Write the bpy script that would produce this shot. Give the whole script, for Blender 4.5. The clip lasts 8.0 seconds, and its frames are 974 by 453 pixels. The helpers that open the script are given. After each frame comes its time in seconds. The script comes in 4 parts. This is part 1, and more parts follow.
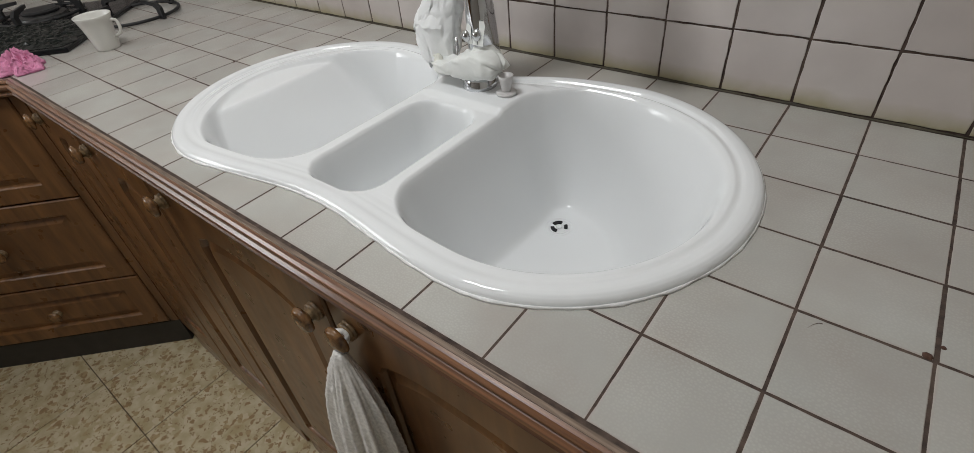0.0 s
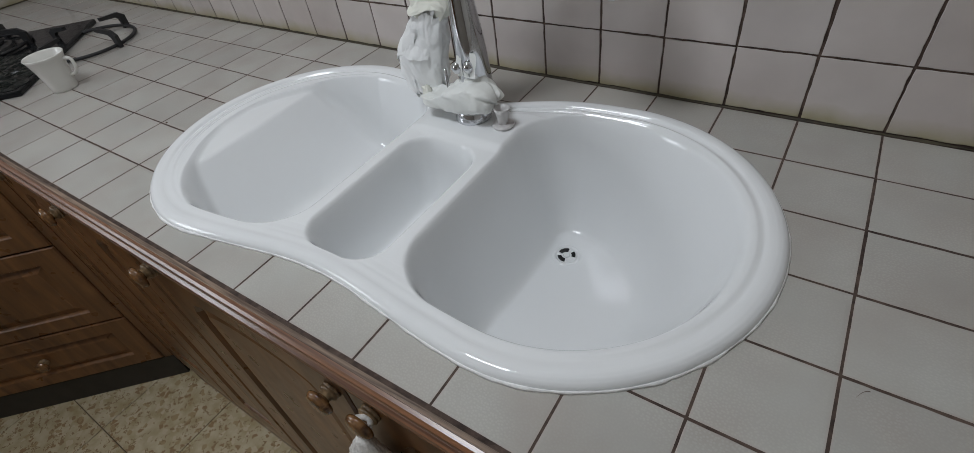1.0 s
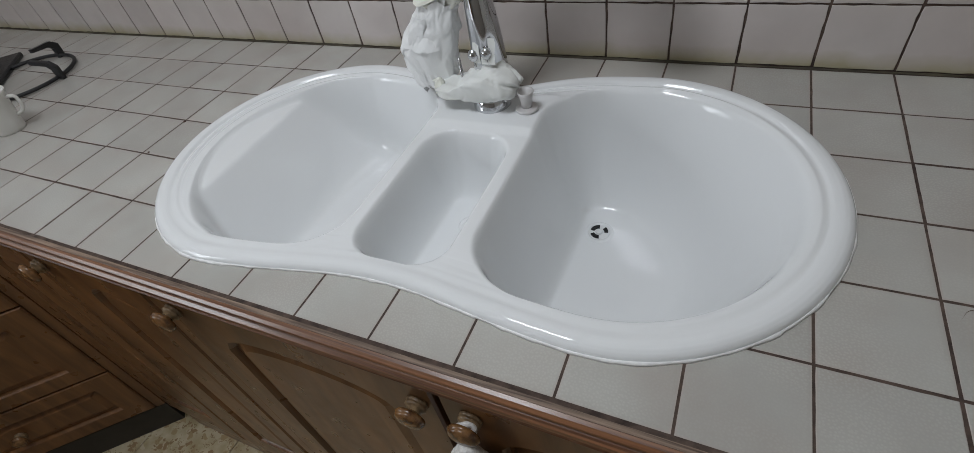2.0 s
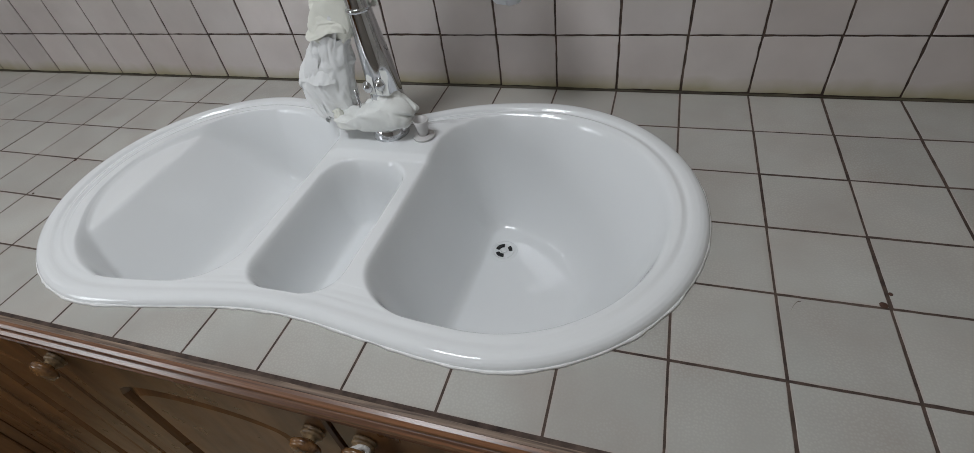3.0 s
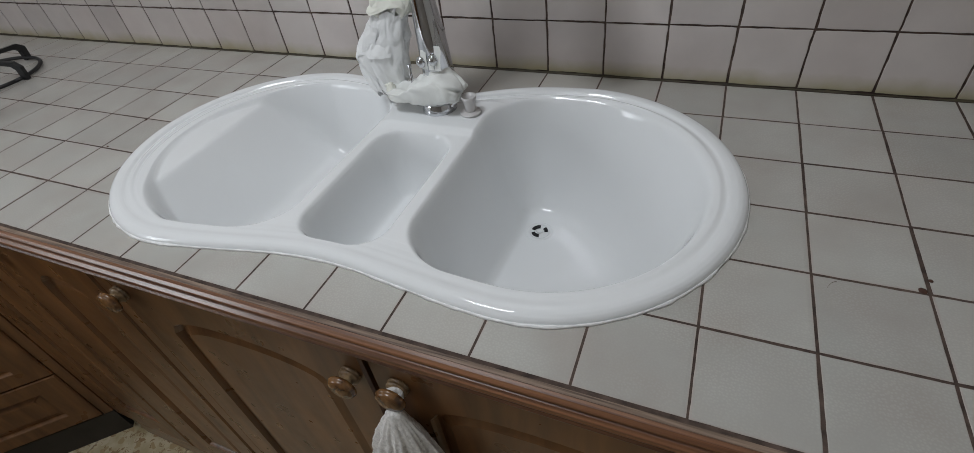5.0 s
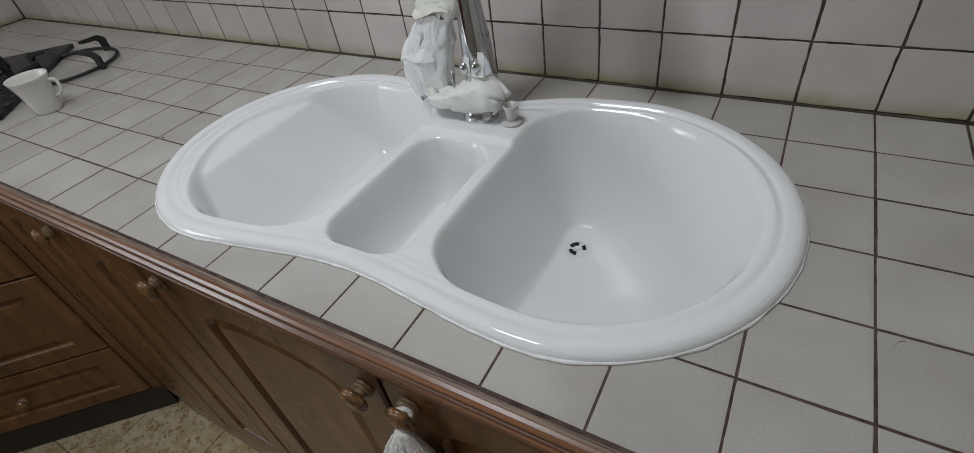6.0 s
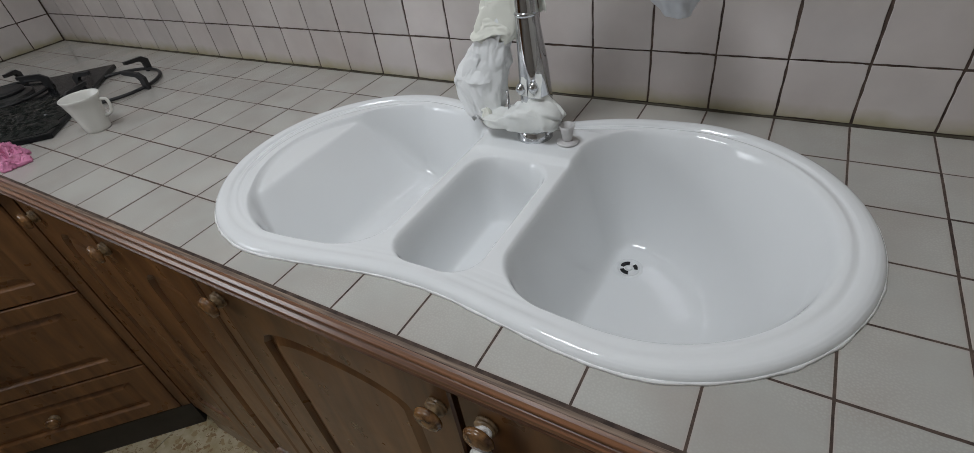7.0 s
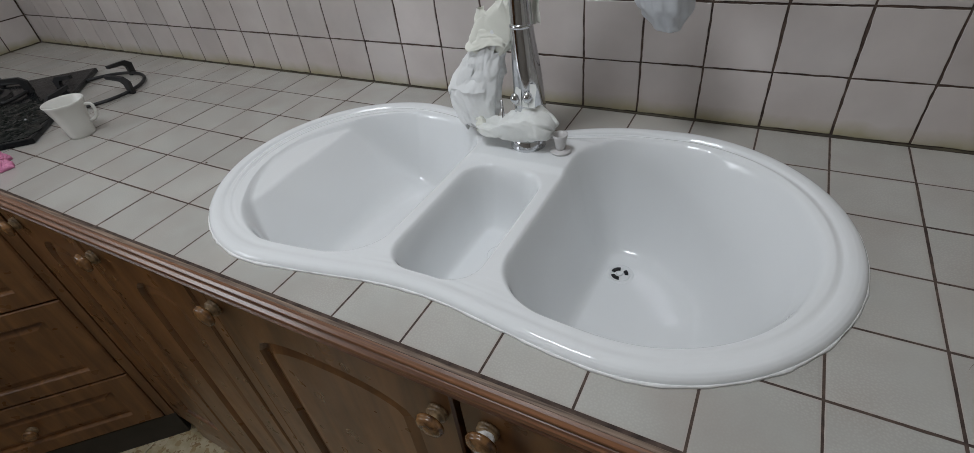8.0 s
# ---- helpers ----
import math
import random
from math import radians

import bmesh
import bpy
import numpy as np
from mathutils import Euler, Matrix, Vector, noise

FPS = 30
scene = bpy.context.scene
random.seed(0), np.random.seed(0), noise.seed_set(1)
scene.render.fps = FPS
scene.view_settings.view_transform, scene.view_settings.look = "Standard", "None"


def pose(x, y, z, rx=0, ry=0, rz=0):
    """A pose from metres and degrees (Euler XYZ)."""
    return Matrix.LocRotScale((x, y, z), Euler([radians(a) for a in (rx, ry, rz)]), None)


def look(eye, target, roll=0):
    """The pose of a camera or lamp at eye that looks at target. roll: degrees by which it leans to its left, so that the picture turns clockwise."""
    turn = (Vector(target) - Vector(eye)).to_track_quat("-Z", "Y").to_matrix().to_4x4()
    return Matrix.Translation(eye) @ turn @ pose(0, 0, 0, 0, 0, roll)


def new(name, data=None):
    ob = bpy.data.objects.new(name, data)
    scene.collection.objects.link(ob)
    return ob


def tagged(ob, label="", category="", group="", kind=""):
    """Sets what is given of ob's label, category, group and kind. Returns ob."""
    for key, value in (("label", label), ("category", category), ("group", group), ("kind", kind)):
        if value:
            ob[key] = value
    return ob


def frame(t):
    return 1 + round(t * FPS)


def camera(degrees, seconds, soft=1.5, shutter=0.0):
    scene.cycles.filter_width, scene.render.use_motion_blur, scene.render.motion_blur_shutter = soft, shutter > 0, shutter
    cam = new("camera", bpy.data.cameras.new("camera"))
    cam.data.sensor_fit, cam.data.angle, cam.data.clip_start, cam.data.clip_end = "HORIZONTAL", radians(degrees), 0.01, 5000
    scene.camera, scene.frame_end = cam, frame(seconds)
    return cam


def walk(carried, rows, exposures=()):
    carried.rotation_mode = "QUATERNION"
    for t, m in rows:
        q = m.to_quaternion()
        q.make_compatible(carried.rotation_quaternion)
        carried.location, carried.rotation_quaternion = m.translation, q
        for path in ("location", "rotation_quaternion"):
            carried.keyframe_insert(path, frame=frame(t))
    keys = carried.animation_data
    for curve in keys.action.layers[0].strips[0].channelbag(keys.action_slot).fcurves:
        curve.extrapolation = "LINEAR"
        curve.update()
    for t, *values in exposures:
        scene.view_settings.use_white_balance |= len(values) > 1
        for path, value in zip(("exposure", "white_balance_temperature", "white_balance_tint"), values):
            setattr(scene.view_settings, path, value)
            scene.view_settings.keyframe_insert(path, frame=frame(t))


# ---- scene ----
cam = camera(87.8, 8.0, soft=0.8)
PATH = [
    (0, (0.189, -0.789, 1.264), (-0.837, 0.373, -0.001), -6.1),
    (0.5, (0.244, -0.716, 1.243), (-0.771, 0.435, -0.039), -6.7),
    (1, (0.112, -0.734, 1.325), (-0.823, 0.408, -0.025), -9.5),
    (1.2, (0.052, -0.771, 1.326), (-0.849, 0.378, -0.041), -10.6),
    (2.3, (-0.013, -0.79, 1.327), (-0.705, 0.454, -0.078), -12.0),
    (2.5, (0.012, -0.776, 1.329), (-0.64, 0.494, -0.072), -11.2),
    (3, (0.059, -0.785, 1.334), (-0.509, 0.57, -0.023), -9.3),
    (3.5, (0.068, -0.808, 1.331), (-0.433, 0.595, -0.004), -7.9),
    (4, (0.063, -0.83, 1.325), (-0.436, 0.584, 0.001), -7.1),
    (4.5, (0.069, -0.848, 1.324), (-0.499, 0.537, -0.002), -7.7),
    (5, (0.063, -0.837, 1.315), (-0.624, 0.496, -0.009), -8.3),
    (5.2, (0.06, -0.826, 1.308), (-0.679, 0.481, -0.013), -8.5),
    (6.3, (0.076, -0.79, 1.307), (-0.823, 0.448, 0.018), -10.1),
    (6.5, (0.059, -0.8, 1.295), (-0.852, 0.446, 0.023), -10.2),
    (7, (0.007, -0.834, 1.319), (-0.898, 0.45, 0.081), -9.3),
    (7.5, (-0.013, -0.841, 1.334), (-0.897, 0.47, 0.11), -8.6),
    (8, (-0.008, -0.849, 1.333), (-0.851, 0.479, 0.098), -7.7),
]
walk(cam, [(t, look(eye, target, roll)) for t, eye, target, roll in PATH],
     exposures=[(0.0, 0.09, 6750, 10), (0.5, 0.07, 6580, 10), (1.0, -0.24, 6350, 10), (2.5, -0.23, 6380, 10), (3.5, -0.21, 6490, 10), (5.0, -0.23, 6400, 10), (6.5, -0.22, 6420, 10), (8.0, -0.24, 6370, 10)])

# ---- world and lights ----
world = bpy.data.worlds.new("world")
scene.world = world
world.use_nodes = True
world.node_tree.nodes["Background"].inputs[0].default_value = (0.75, 0.85, 1.0, 1)
world.node_tree.nodes["Background"].inputs[1].default_value = 0.35


def area_lamp(name, sx, sy, watts, colour, m):
    la = bpy.data.lights.new(name, "AREA")
    la.shape, la.size, la.size_y, la.energy, la.color = "RECTANGLE", sx, sy, watts, colour
    ob = new(name, la)
    ob.matrix_world = m
    return ob


WX0, WX1, WY0, ZC = -2.3, 1.7, -3.0, 2.55      # room: left, right, rear wall, ceiling
PANEL = (-0.60, -0.80, 2.50)                   # square ceiling light
area_lamp("ceiling_panel_light", 0.42, 0.42, 12, (0.92, 0.955, 1.0), look(PANEL, (PANEL[0], PANEL[1] + 0.001, 0)))
area_lamp("window_light", 0.86, 0.86, 12, (0.93, 0.955, 1.0), look((WX0 + 0.03, -1.85, 1.55), (-0.3, -0.6, 0.95)))


# ---- materials ----
def mat(name, base, rough=0.5, metal=0.0, var=0.0, vscale=8.0, bump=0.0, bscale=60.0, spread=0.0, second=None, sscale=3.0, samount=0.5, coat=0.0, transmission=0.0, alpha=1.0, rvar=0.0):
    """Principled material: base colour, a fine and a coarse noise, per-object spread, bump."""
    m = bpy.data.materials.new(name)
    m.use_nodes = True
    nt = m.node_tree
    p = nt.nodes["Principled BSDF"]
    p.inputs["Base Color"].default_value = (*base, 1)
    p.inputs["Roughness"].default_value = rough
    p.inputs["Metallic"].default_value = metal
    p.inputs["Coat Weight"].default_value = coat
    p.inputs["Coat Roughness"].default_value = 0.08
    p.inputs["Transmission Weight"].default_value = transmission
    p.inputs["Alpha"].default_value = alpha
    tc = nt.nodes.new("ShaderNodeTexCoord")
    geo = nt.nodes.new("ShaderNodeNewGeometry")
    pos = geo.outputs["Position"]
    col = None
    if second is not None:
        n2 = nt.nodes.new("ShaderNodeTexNoise")
        n2.inputs["Scale"].default_value, n2.inputs["Detail"].default_value = sscale, 4
        nt.links.new(pos, n2.inputs["Vector"])
        ramp = nt.nodes.new("ShaderNodeValToRGB")
        ramp.color_ramp.elements[0].position, ramp.color_ramp.elements[1].position = 0.5 - 0.22, 0.5 + 0.22
        nt.links.new(n2.outputs["Fac"], ramp.inputs["Fac"])
        mul = nt.nodes.new("ShaderNodeMath")
        mul.operation = "MULTIPLY"
        mul.inputs[1].default_value = samount
        nt.links.new(ramp.outputs["Color"], mul.inputs[0])
        mix = nt.nodes.new("ShaderNodeMix")
        mix.data_type = "RGBA"
        mix.inputs["A"].default_value, mix.inputs["B"].default_value = (*base, 1), (*second, 1)
        nt.links.new(mul.outputs[0], mix.inputs["Factor"])
        col = mix.outputs["Result"]
    if var or spread:
        hsv = nt.nodes.new("ShaderNodeHueSaturation")
        if col is None:
            hsv.inputs["Color"].default_value = (*base, 1)
        else:
            nt.links.new(col, hsv.inputs["Color"])
        n1 = nt.nodes.new("ShaderNodeTexNoise")
        n1.inputs["Scale"].default_value, n1.inputs["Detail"].default_value = vscale, 5
        nt.links.new(pos, n1.inputs["Vector"])
        mr = nt.nodes.new("ShaderNodeMapRange")
        mr.inputs["From Min"].default_value, mr.inputs["From Max"].default_value = 0.3, 0.7
        mr.inputs["To Min"].default_value, mr.inputs["To Max"].default_value = 1 - var, 1 + var
        nt.links.new(n1.outputs["Fac"], mr.inputs["Value"])
        oi = nt.nodes.new("ShaderNodeObjectInfo")
        ms = nt.nodes.new("ShaderNodeMapRange")
        ms.inputs["To Min"].default_value, ms.inputs["To Max"].default_value = 1 - spread, 1 + spread
        nt.links.new(oi.outputs["Random"], ms.inputs["Value"])
        mm = nt.nodes.new("ShaderNodeMath")
        mm.operation = "MULTIPLY"
        nt.links.new(mr.outputs[0], mm.inputs[0])
        nt.links.new(ms.outputs[0], mm.inputs[1])
        nt.links.new(mm.outputs[0], hsv.inputs["Value"])
        col = hsv.outputs["Color"]
    if col is not None:
        nt.links.new(col, p.inputs["Base Color"])
    if rvar:
        n4 = nt.nodes.new("ShaderNodeTexNoise")
        n4.inputs["Scale"].default_value = 25
        nt.links.new(pos, n4.inputs["Vector"])
        m4 = nt.nodes.new("ShaderNodeMapRange")
        m4.inputs["To Min"].default_value, m4.inputs["To Max"].default_value = rough - rvar, rough + rvar
        nt.links.new(n4.outputs["Fac"], m4.inputs["Value"])
        nt.links.new(m4.outputs[0], p.inputs["Roughness"])
    if bump:
        n3 = nt.nodes.new("ShaderNodeTexNoise")
        n3.inputs["Scale"].default_value, n3.inputs["Detail"].default_value = bscale, 3
        nt.links.new(pos, n3.inputs["Vector"])
        b = nt.nodes.new("ShaderNodeBump")
        b.inputs["Strength"].default_value, b.inputs["Distance"].default_value = bump, 0.001
        nt.links.new(n3.outputs["Fac"], b.inputs["Height"])
        nt.links.new(b.outputs["Normal"], p.inputs["Normal"])
    return m


def wood_mat(name, dark, light, stretch, rough=0.38, coat=0.0):
    """Varnished wood: grain drawn out along the axis with the small stretch."""
    m = mat(name, dark, rough, rvar=0.08, coat=coat)
    nt = m.node_tree
    p = nt.nodes["Principled BSDF"]
    geo = nt.nodes.new("ShaderNodeNewGeometry")
    mp = nt.nodes.new("ShaderNodeMapping")
    mp.inputs["Scale"].default_value = stretch
    nt.links.new(geo.outputs["Position"], mp.inputs["Vector"])
    n = nt.nodes.new("ShaderNodeTexNoise")
    n.inputs["Scale"].default_value, n.inputs["Detail"].default_value, n.inputs["Distortion"].default_value = 6, 6, 0.6
    nt.links.new(mp.outputs["Vector"], n.inputs["Vector"])
    r = nt.nodes.new("ShaderNodeValToRGB")
    r.color_ramp.elements[0].position, r.color_ramp.elements[1].position = 0.3, 0.72
    r.color_ramp.elements[0].color, r.color_ramp.elements[1].color = (*dark, 1), (*light, 1)
    nt.links.new(n.outputs["Fac"], r.inputs["Fac"])
    nt.links.new(r.outputs["Color"], p.inputs["Base Color"])
    b = nt.nodes.new("ShaderNodeBump")
    b.inputs["Strength"].default_value, b.inputs["Distance"].default_value = 0.25, 0.0008
    nt.links.new(n.outputs["Fac"], b.inputs["Height"])
    nt.links.new(b.outputs["Normal"], p.inputs["Normal"])
    return m


def terrazzo_mat():
    m = mat("terrazzo", (0.5, 0.43, 0.3), 0.35, rvar=0.1)
    nt = m.node_tree
    p = nt.nodes["Principled BSDF"]
    geo = nt.nodes.new("ShaderNodeNewGeometry")
    prev = None
    for scale, limit, tone, chance in ((42, 0.42, (0.54, 0.46, 0.32), 0.5), (60, 0.46, (0.30, 0.195, 0.10), 0.80), (48, 0.44, (0.38, 0.28, 0.15), 0.78), (120, 0.46, (0.27, 0.18, 0.09), 0.74)):
        w = nt.nodes.new("ShaderNodeTexNoise")
        w.inputs["Scale"].default_value = scale * 0.8
        nt.links.new(geo.outputs["Position"], w.inputs["Vector"])
        add = nt.nodes.new("ShaderNodeVectorMath")
        add.operation = "MULTIPLY_ADD"
        add.inputs[1].default_value = (0.035, 0.035, 0.0)
        nt.links.new(w.outputs["Color"], add.inputs[0])
        nt.links.new(geo.outputs["Position"], add.inputs[2])
        v = nt.nodes.new("ShaderNodeTexVoronoi")
        v.inputs["Scale"].default_value = scale
        nt.links.new(add.outputs[0], v.inputs["Vector"])
        lt = nt.nodes.new("ShaderNodeMath")
        lt.operation = "LESS_THAN"
        lt.inputs[1].default_value = limit
        nt.links.new(v.outputs["Distance"], lt.inputs[0])
        sep = nt.nodes.new("ShaderNodeSeparateColor")
        nt.links.new(v.outputs["Color"], sep.inputs[0])
        gt = nt.nodes.new("ShaderNodeMath")
        gt.operation = "GREATER_THAN"
        gt.inputs[1].default_value = chance
        nt.links.new(sep.outputs[0], gt.inputs[0])
        both = nt.nodes.new("ShaderNodeMath")
        both.operation = "MULTIPLY"
        nt.links.new(lt.outputs[0], both.inputs[0])
        nt.links.new(gt.outputs[0], both.inputs[1])
        mix = nt.nodes.new("ShaderNodeMix")
        mix.data_type = "RGBA"
        mix.inputs["B"].default_value = (*tone, 1)
        if prev is None:
            n = nt.nodes.new("ShaderNodeTexNoise")
            n.inputs["Scale"].default_value, n.inputs["Detail"].default_value = 22, 6
            nt.links.new(geo.outputs["Position"], n.inputs["Vector"])
            r = nt.nodes.new("ShaderNodeValToRGB")
            r.color_ramp.elements[0].position, r.color_ramp.elements[1].position = 0.35, 0.65
            r.color_ramp.elements[0].color, r.color_ramp.elements[1].color = (0.40, 0.32, 0.18, 1), (0.56, 0.49, 0.34, 1)
            nt.links.new(n.outputs["Fac"], r.inputs["Fac"])
            nt.links.new(r.outputs["Color"], mix.inputs["A"])
        else:
            nt.links.new(prev, mix.inputs["A"])
        nt.links.new(both.outputs[0], mix.inputs["Factor"])
        prev = mix.outputs["Result"]
    nt.links.new(prev, p.inputs["Base Color"])
    return m


def pebbled(m, scale, strength, pale):
    """Small raised drops in a tile's glaze, fading in and out in patches."""
    nt = m.node_tree
    p = nt.nodes["Principled BSDF"]
    geo = nt.nodes.new("ShaderNodeNewGeometry")
    vor = nt.nodes.new("ShaderNodeTexVoronoi")
    vor.voronoi_dimensions = "2D"
    vor.inputs["Randomness"].default_value = 0.8
    vor.inputs["Scale"].default_value = scale
    nt.links.new(geo.outputs["Position"], vor.inputs["Vector"])
    drops = nt.nodes.new("ShaderNodeMapRange")
    drops.interpolation_type = "SMOOTHSTEP"
    for k, v in (("From Min", 0.46), ("From Max", 0.18), ("To Min", 0.0), ("To Max", 1.0)):
        drops.inputs[k].default_value = v
    nt.links.new(vor.outputs["Distance"], drops.inputs["Value"])
    patch = nt.nodes.new("ShaderNodeTexNoise")
    patch.inputs["Scale"].default_value, patch.inputs["Detail"].default_value = 14, 2
    nt.links.new(geo.outputs["Position"], patch.inputs["Vector"])
    fade = nt.nodes.new("ShaderNodeMapRange")
    for k, v in (("From Min", 0.36), ("From Max", 0.6), ("To Min", 0.25), ("To Max", 1.0)):
        fade.inputs[k].default_value = v
    nt.links.new(patch.outputs["Fac"], fade.inputs["Value"])
    mul = nt.nodes.new("ShaderNodeMath")
    mul.operation = "MULTIPLY"
    nt.links.new(drops.outputs["Result"], mul.inputs[0])
    nt.links.new(fade.outputs["Result"], mul.inputs[1])
    bump = nt.nodes.new("ShaderNodeBump")
    bump.inputs["Strength"].default_value, bump.inputs["Distance"].default_value = strength, 0.0006
    nt.links.new(mul.outputs[0], bump.inputs["Height"])
    if p.inputs["Normal"].is_linked:
        nt.links.new(p.inputs["Normal"].links[0].from_socket, bump.inputs["Normal"])
    nt.links.new(bump.outputs["Normal"], p.inputs["Normal"])
    mix = nt.nodes.new("ShaderNodeMix")
    mix.data_type, mix.blend_type = "RGBA", "MIX"
    weight = nt.nodes.new("ShaderNodeMath")
    weight.operation = "MULTIPLY"
    weight.inputs[1].default_value = pale
    nt.links.new(mul.outputs[0], weight.inputs[0])
    nt.links.new(weight.outputs[0], mix.inputs["Factor"])
    ins = [k for k in mix.inputs if k.type == "RGBA"]
    ins[1].default_value = (0.80, 0.80, 0.75, 1)
    if p.inputs["Base Color"].is_linked:
        nt.links.new(p.inputs["Base Color"].links[0].from_socket, ins[0])
    else:
        ins[0].default_value = p.inputs["Base Color"].default_value
    nt.links.new([k for k in mix.outputs if k.type == "RGBA"][0], p.inputs["Base Color"])


def glaze_edges(m):
    """Thin pinkish line along the rounded tile edges, where the glaze runs out."""
    nt = m.node_tree
    p = nt.nodes["Principled BSDF"]
    geo = nt.nodes.new("ShaderNodeNewGeometry")
    sep = nt.nodes.new("ShaderNodeSeparateXYZ")
    nt.links.new(geo.outputs["Position"], sep.inputs[0])
    near = []
    for axis in (0, 1):
        mul = nt.nodes.new("ShaderNodeMath")
        mul.operation = "PINGPONG"
        mul.inputs[1].default_value = 0.05
        nt.links.new(sep.outputs[axis], mul.inputs[0])
        near.append(mul.outputs[0])
    least = nt.nodes.new("ShaderNodeMath")
    least.operation = "MINIMUM"
    nt.links.new(near[0], least.inputs[0])
    nt.links.new(near[1], least.inputs[1])
    n = nt.nodes.new("ShaderNodeTexNoise")
    n.inputs["Scale"].default_value, n.inputs["Detail"].default_value = 45, 3
    nt.links.new(geo.outputs["Position"], n.inputs["Vector"])
    wave = nt.nodes.new("ShaderNodeMath")
    wave.operation = "MULTIPLY_ADD"
    wave.inputs[1].default_value = 0.0030
    nt.links.new(n.outputs["Fac"], wave.inputs[0])
    nt.links.new(least.outputs[0], wave.inputs[2])
    mr = nt.nodes.new("ShaderNodeMapRange")
    for k, v in (("From Min", 0.0028), ("From Max", 0.0046), ("To Min", 0.55), ("To Max", 0.0)):
        mr.inputs[k].default_value = v
    nt.links.new(wave.outputs[0], mr.inputs["Value"])
    mix = nt.nodes.new("ShaderNodeMix")
    mix.data_type = "RGBA"
    mix.inputs["B"].default_value = (0.46, 0.385, 0.345, 1)
    nt.links.new(p.inputs["Base Color"].links[0].from_socket, mix.inputs["A"])
    nt.links.new(mr.outputs[0], mix.inputs["Factor"])
    nt.links.new(mix.outputs["Result"], p.inputs["Base Color"])


def stained_tile_mat():
    """Wall tile of the lowest course, with a yellowish lime stain creeping up from the bead."""
    m = mat("wall_tile_stained", (0.565, 0.522, 0.500), 0.16, var=0.05, vscale=14, bump=0.34, bscale=60, spread=0.085, second=(0.48, 0.412, 0.388), sscale=5, samount=0.6, rvar=0.05)
    nt = m.node_tree
    p = nt.nodes["Principled BSDF"]
    src = p.inputs["Base Color"].links[0].from_socket
    tc = nt.nodes.new("ShaderNodeTexCoord")
    sep = nt.nodes.new("ShaderNodeSeparateXYZ")
    nt.links.new(tc.outputs["Object"], sep.inputs[0])
    geo = nt.nodes.new("ShaderNodeNewGeometry")
    n = nt.nodes.new("ShaderNodeTexNoise")
    n.inputs["Scale"].default_value, n.inputs["Detail"].default_value = 16, 4
    nt.links.new(geo.outputs["Position"], n.inputs["Vector"])
    ma = nt.nodes.new("ShaderNodeMath")
    ma.operation = "MULTIPLY_ADD"
    ma.inputs[1].default_value = -0.035
    nt.links.new(n.outputs["Fac"], ma.inputs[0])
    nt.links.new(sep.outputs[1], ma.inputs[2])
    mr = nt.nodes.new("ShaderNodeMapRange")
    mr.inputs["From Min"].default_value, mr.inputs["From Max"].default_value = -0.062, -0.036
    mr.inputs["To Min"].default_value, mr.inputs["To Max"].default_value = 0.75, 0.0
    nt.links.new(ma.outputs[0], mr.inputs["Value"])
    mix = nt.nodes.new("ShaderNodeMix")
    mix.data_type = "RGBA"
    mix.inputs["B"].default_value = (0.34, 0.30, 0.15, 1)
    nt.links.new(src, mix.inputs["A"])
    nt.links.new(mr.outputs[0], mix.inputs["Factor"])
    nt.links.new(mix.outputs["Result"], p.inputs["Base Color"])
    return m


M_TILE = mat("counter_tile", (0.455, 0.450, 0.418), 0.10, var=0.07, vscale=7, bump=0.05, bscale=160, spread=0.06, second=(0.405, 0.368, 0.332), sscale=12, samount=0.7, rvar=0.04)
M_WALL = mat("wall_tile", (0.565, 0.522, 0.500), 0.16, var=0.05, vscale=14, bump=0.34, bscale=60, spread=0.085, second=(0.48, 0.412, 0.388), sscale=5, samount=0.6, rvar=0.05)
M_WALL0 = stained_tile_mat()
pebbled(M_TILE, 330, 0.11, 0.085)
glaze_edges(M_TILE)
M_GROUT = mat("grout", (0.052, 0.033, 0.027), 0.9, var=0.5, vscale=70, bump=0.8, bscale=300, second=(0.13, 0.093, 0.072), sscale=13, samount=0.6)
M_CAULK = mat("old_caulk", (0.075, 0.064, 0.036), 0.7, var=0.4, vscale=30, bump=0.6, bscale=200, second=(0.04, 0.032, 0.02), sscale=14, samount=1.0)
M_SEAL = mat("white_sealant", (0.88, 0.88, 0.87), 0.55, var=0.1, vscale=60, bump=0.5, bscale=150)
M_SINK = mat("white_enamel", (0.835, 0.85, 0.857), 0.035, var=0.012, vscale=5)
M_WOOD = wood_mat("varnished_door_wood", (0.085, 0.038, 0.015), (0.240, 0.112, 0.042), (5, 5, 0.6), 0.3)
M_TRIM = wood_mat("varnished_trim_wood", (0.070, 0.026, 0.012), (0.29, 0.126, 0.055), (0.45, 40, 40), 0.40)
M_TRIM2 = wood_mat("worn_trim_wood", (0.060, 0.032, 0.020), (0.34, 0.24, 0.17), (1.6, 40, 40), 0.6)
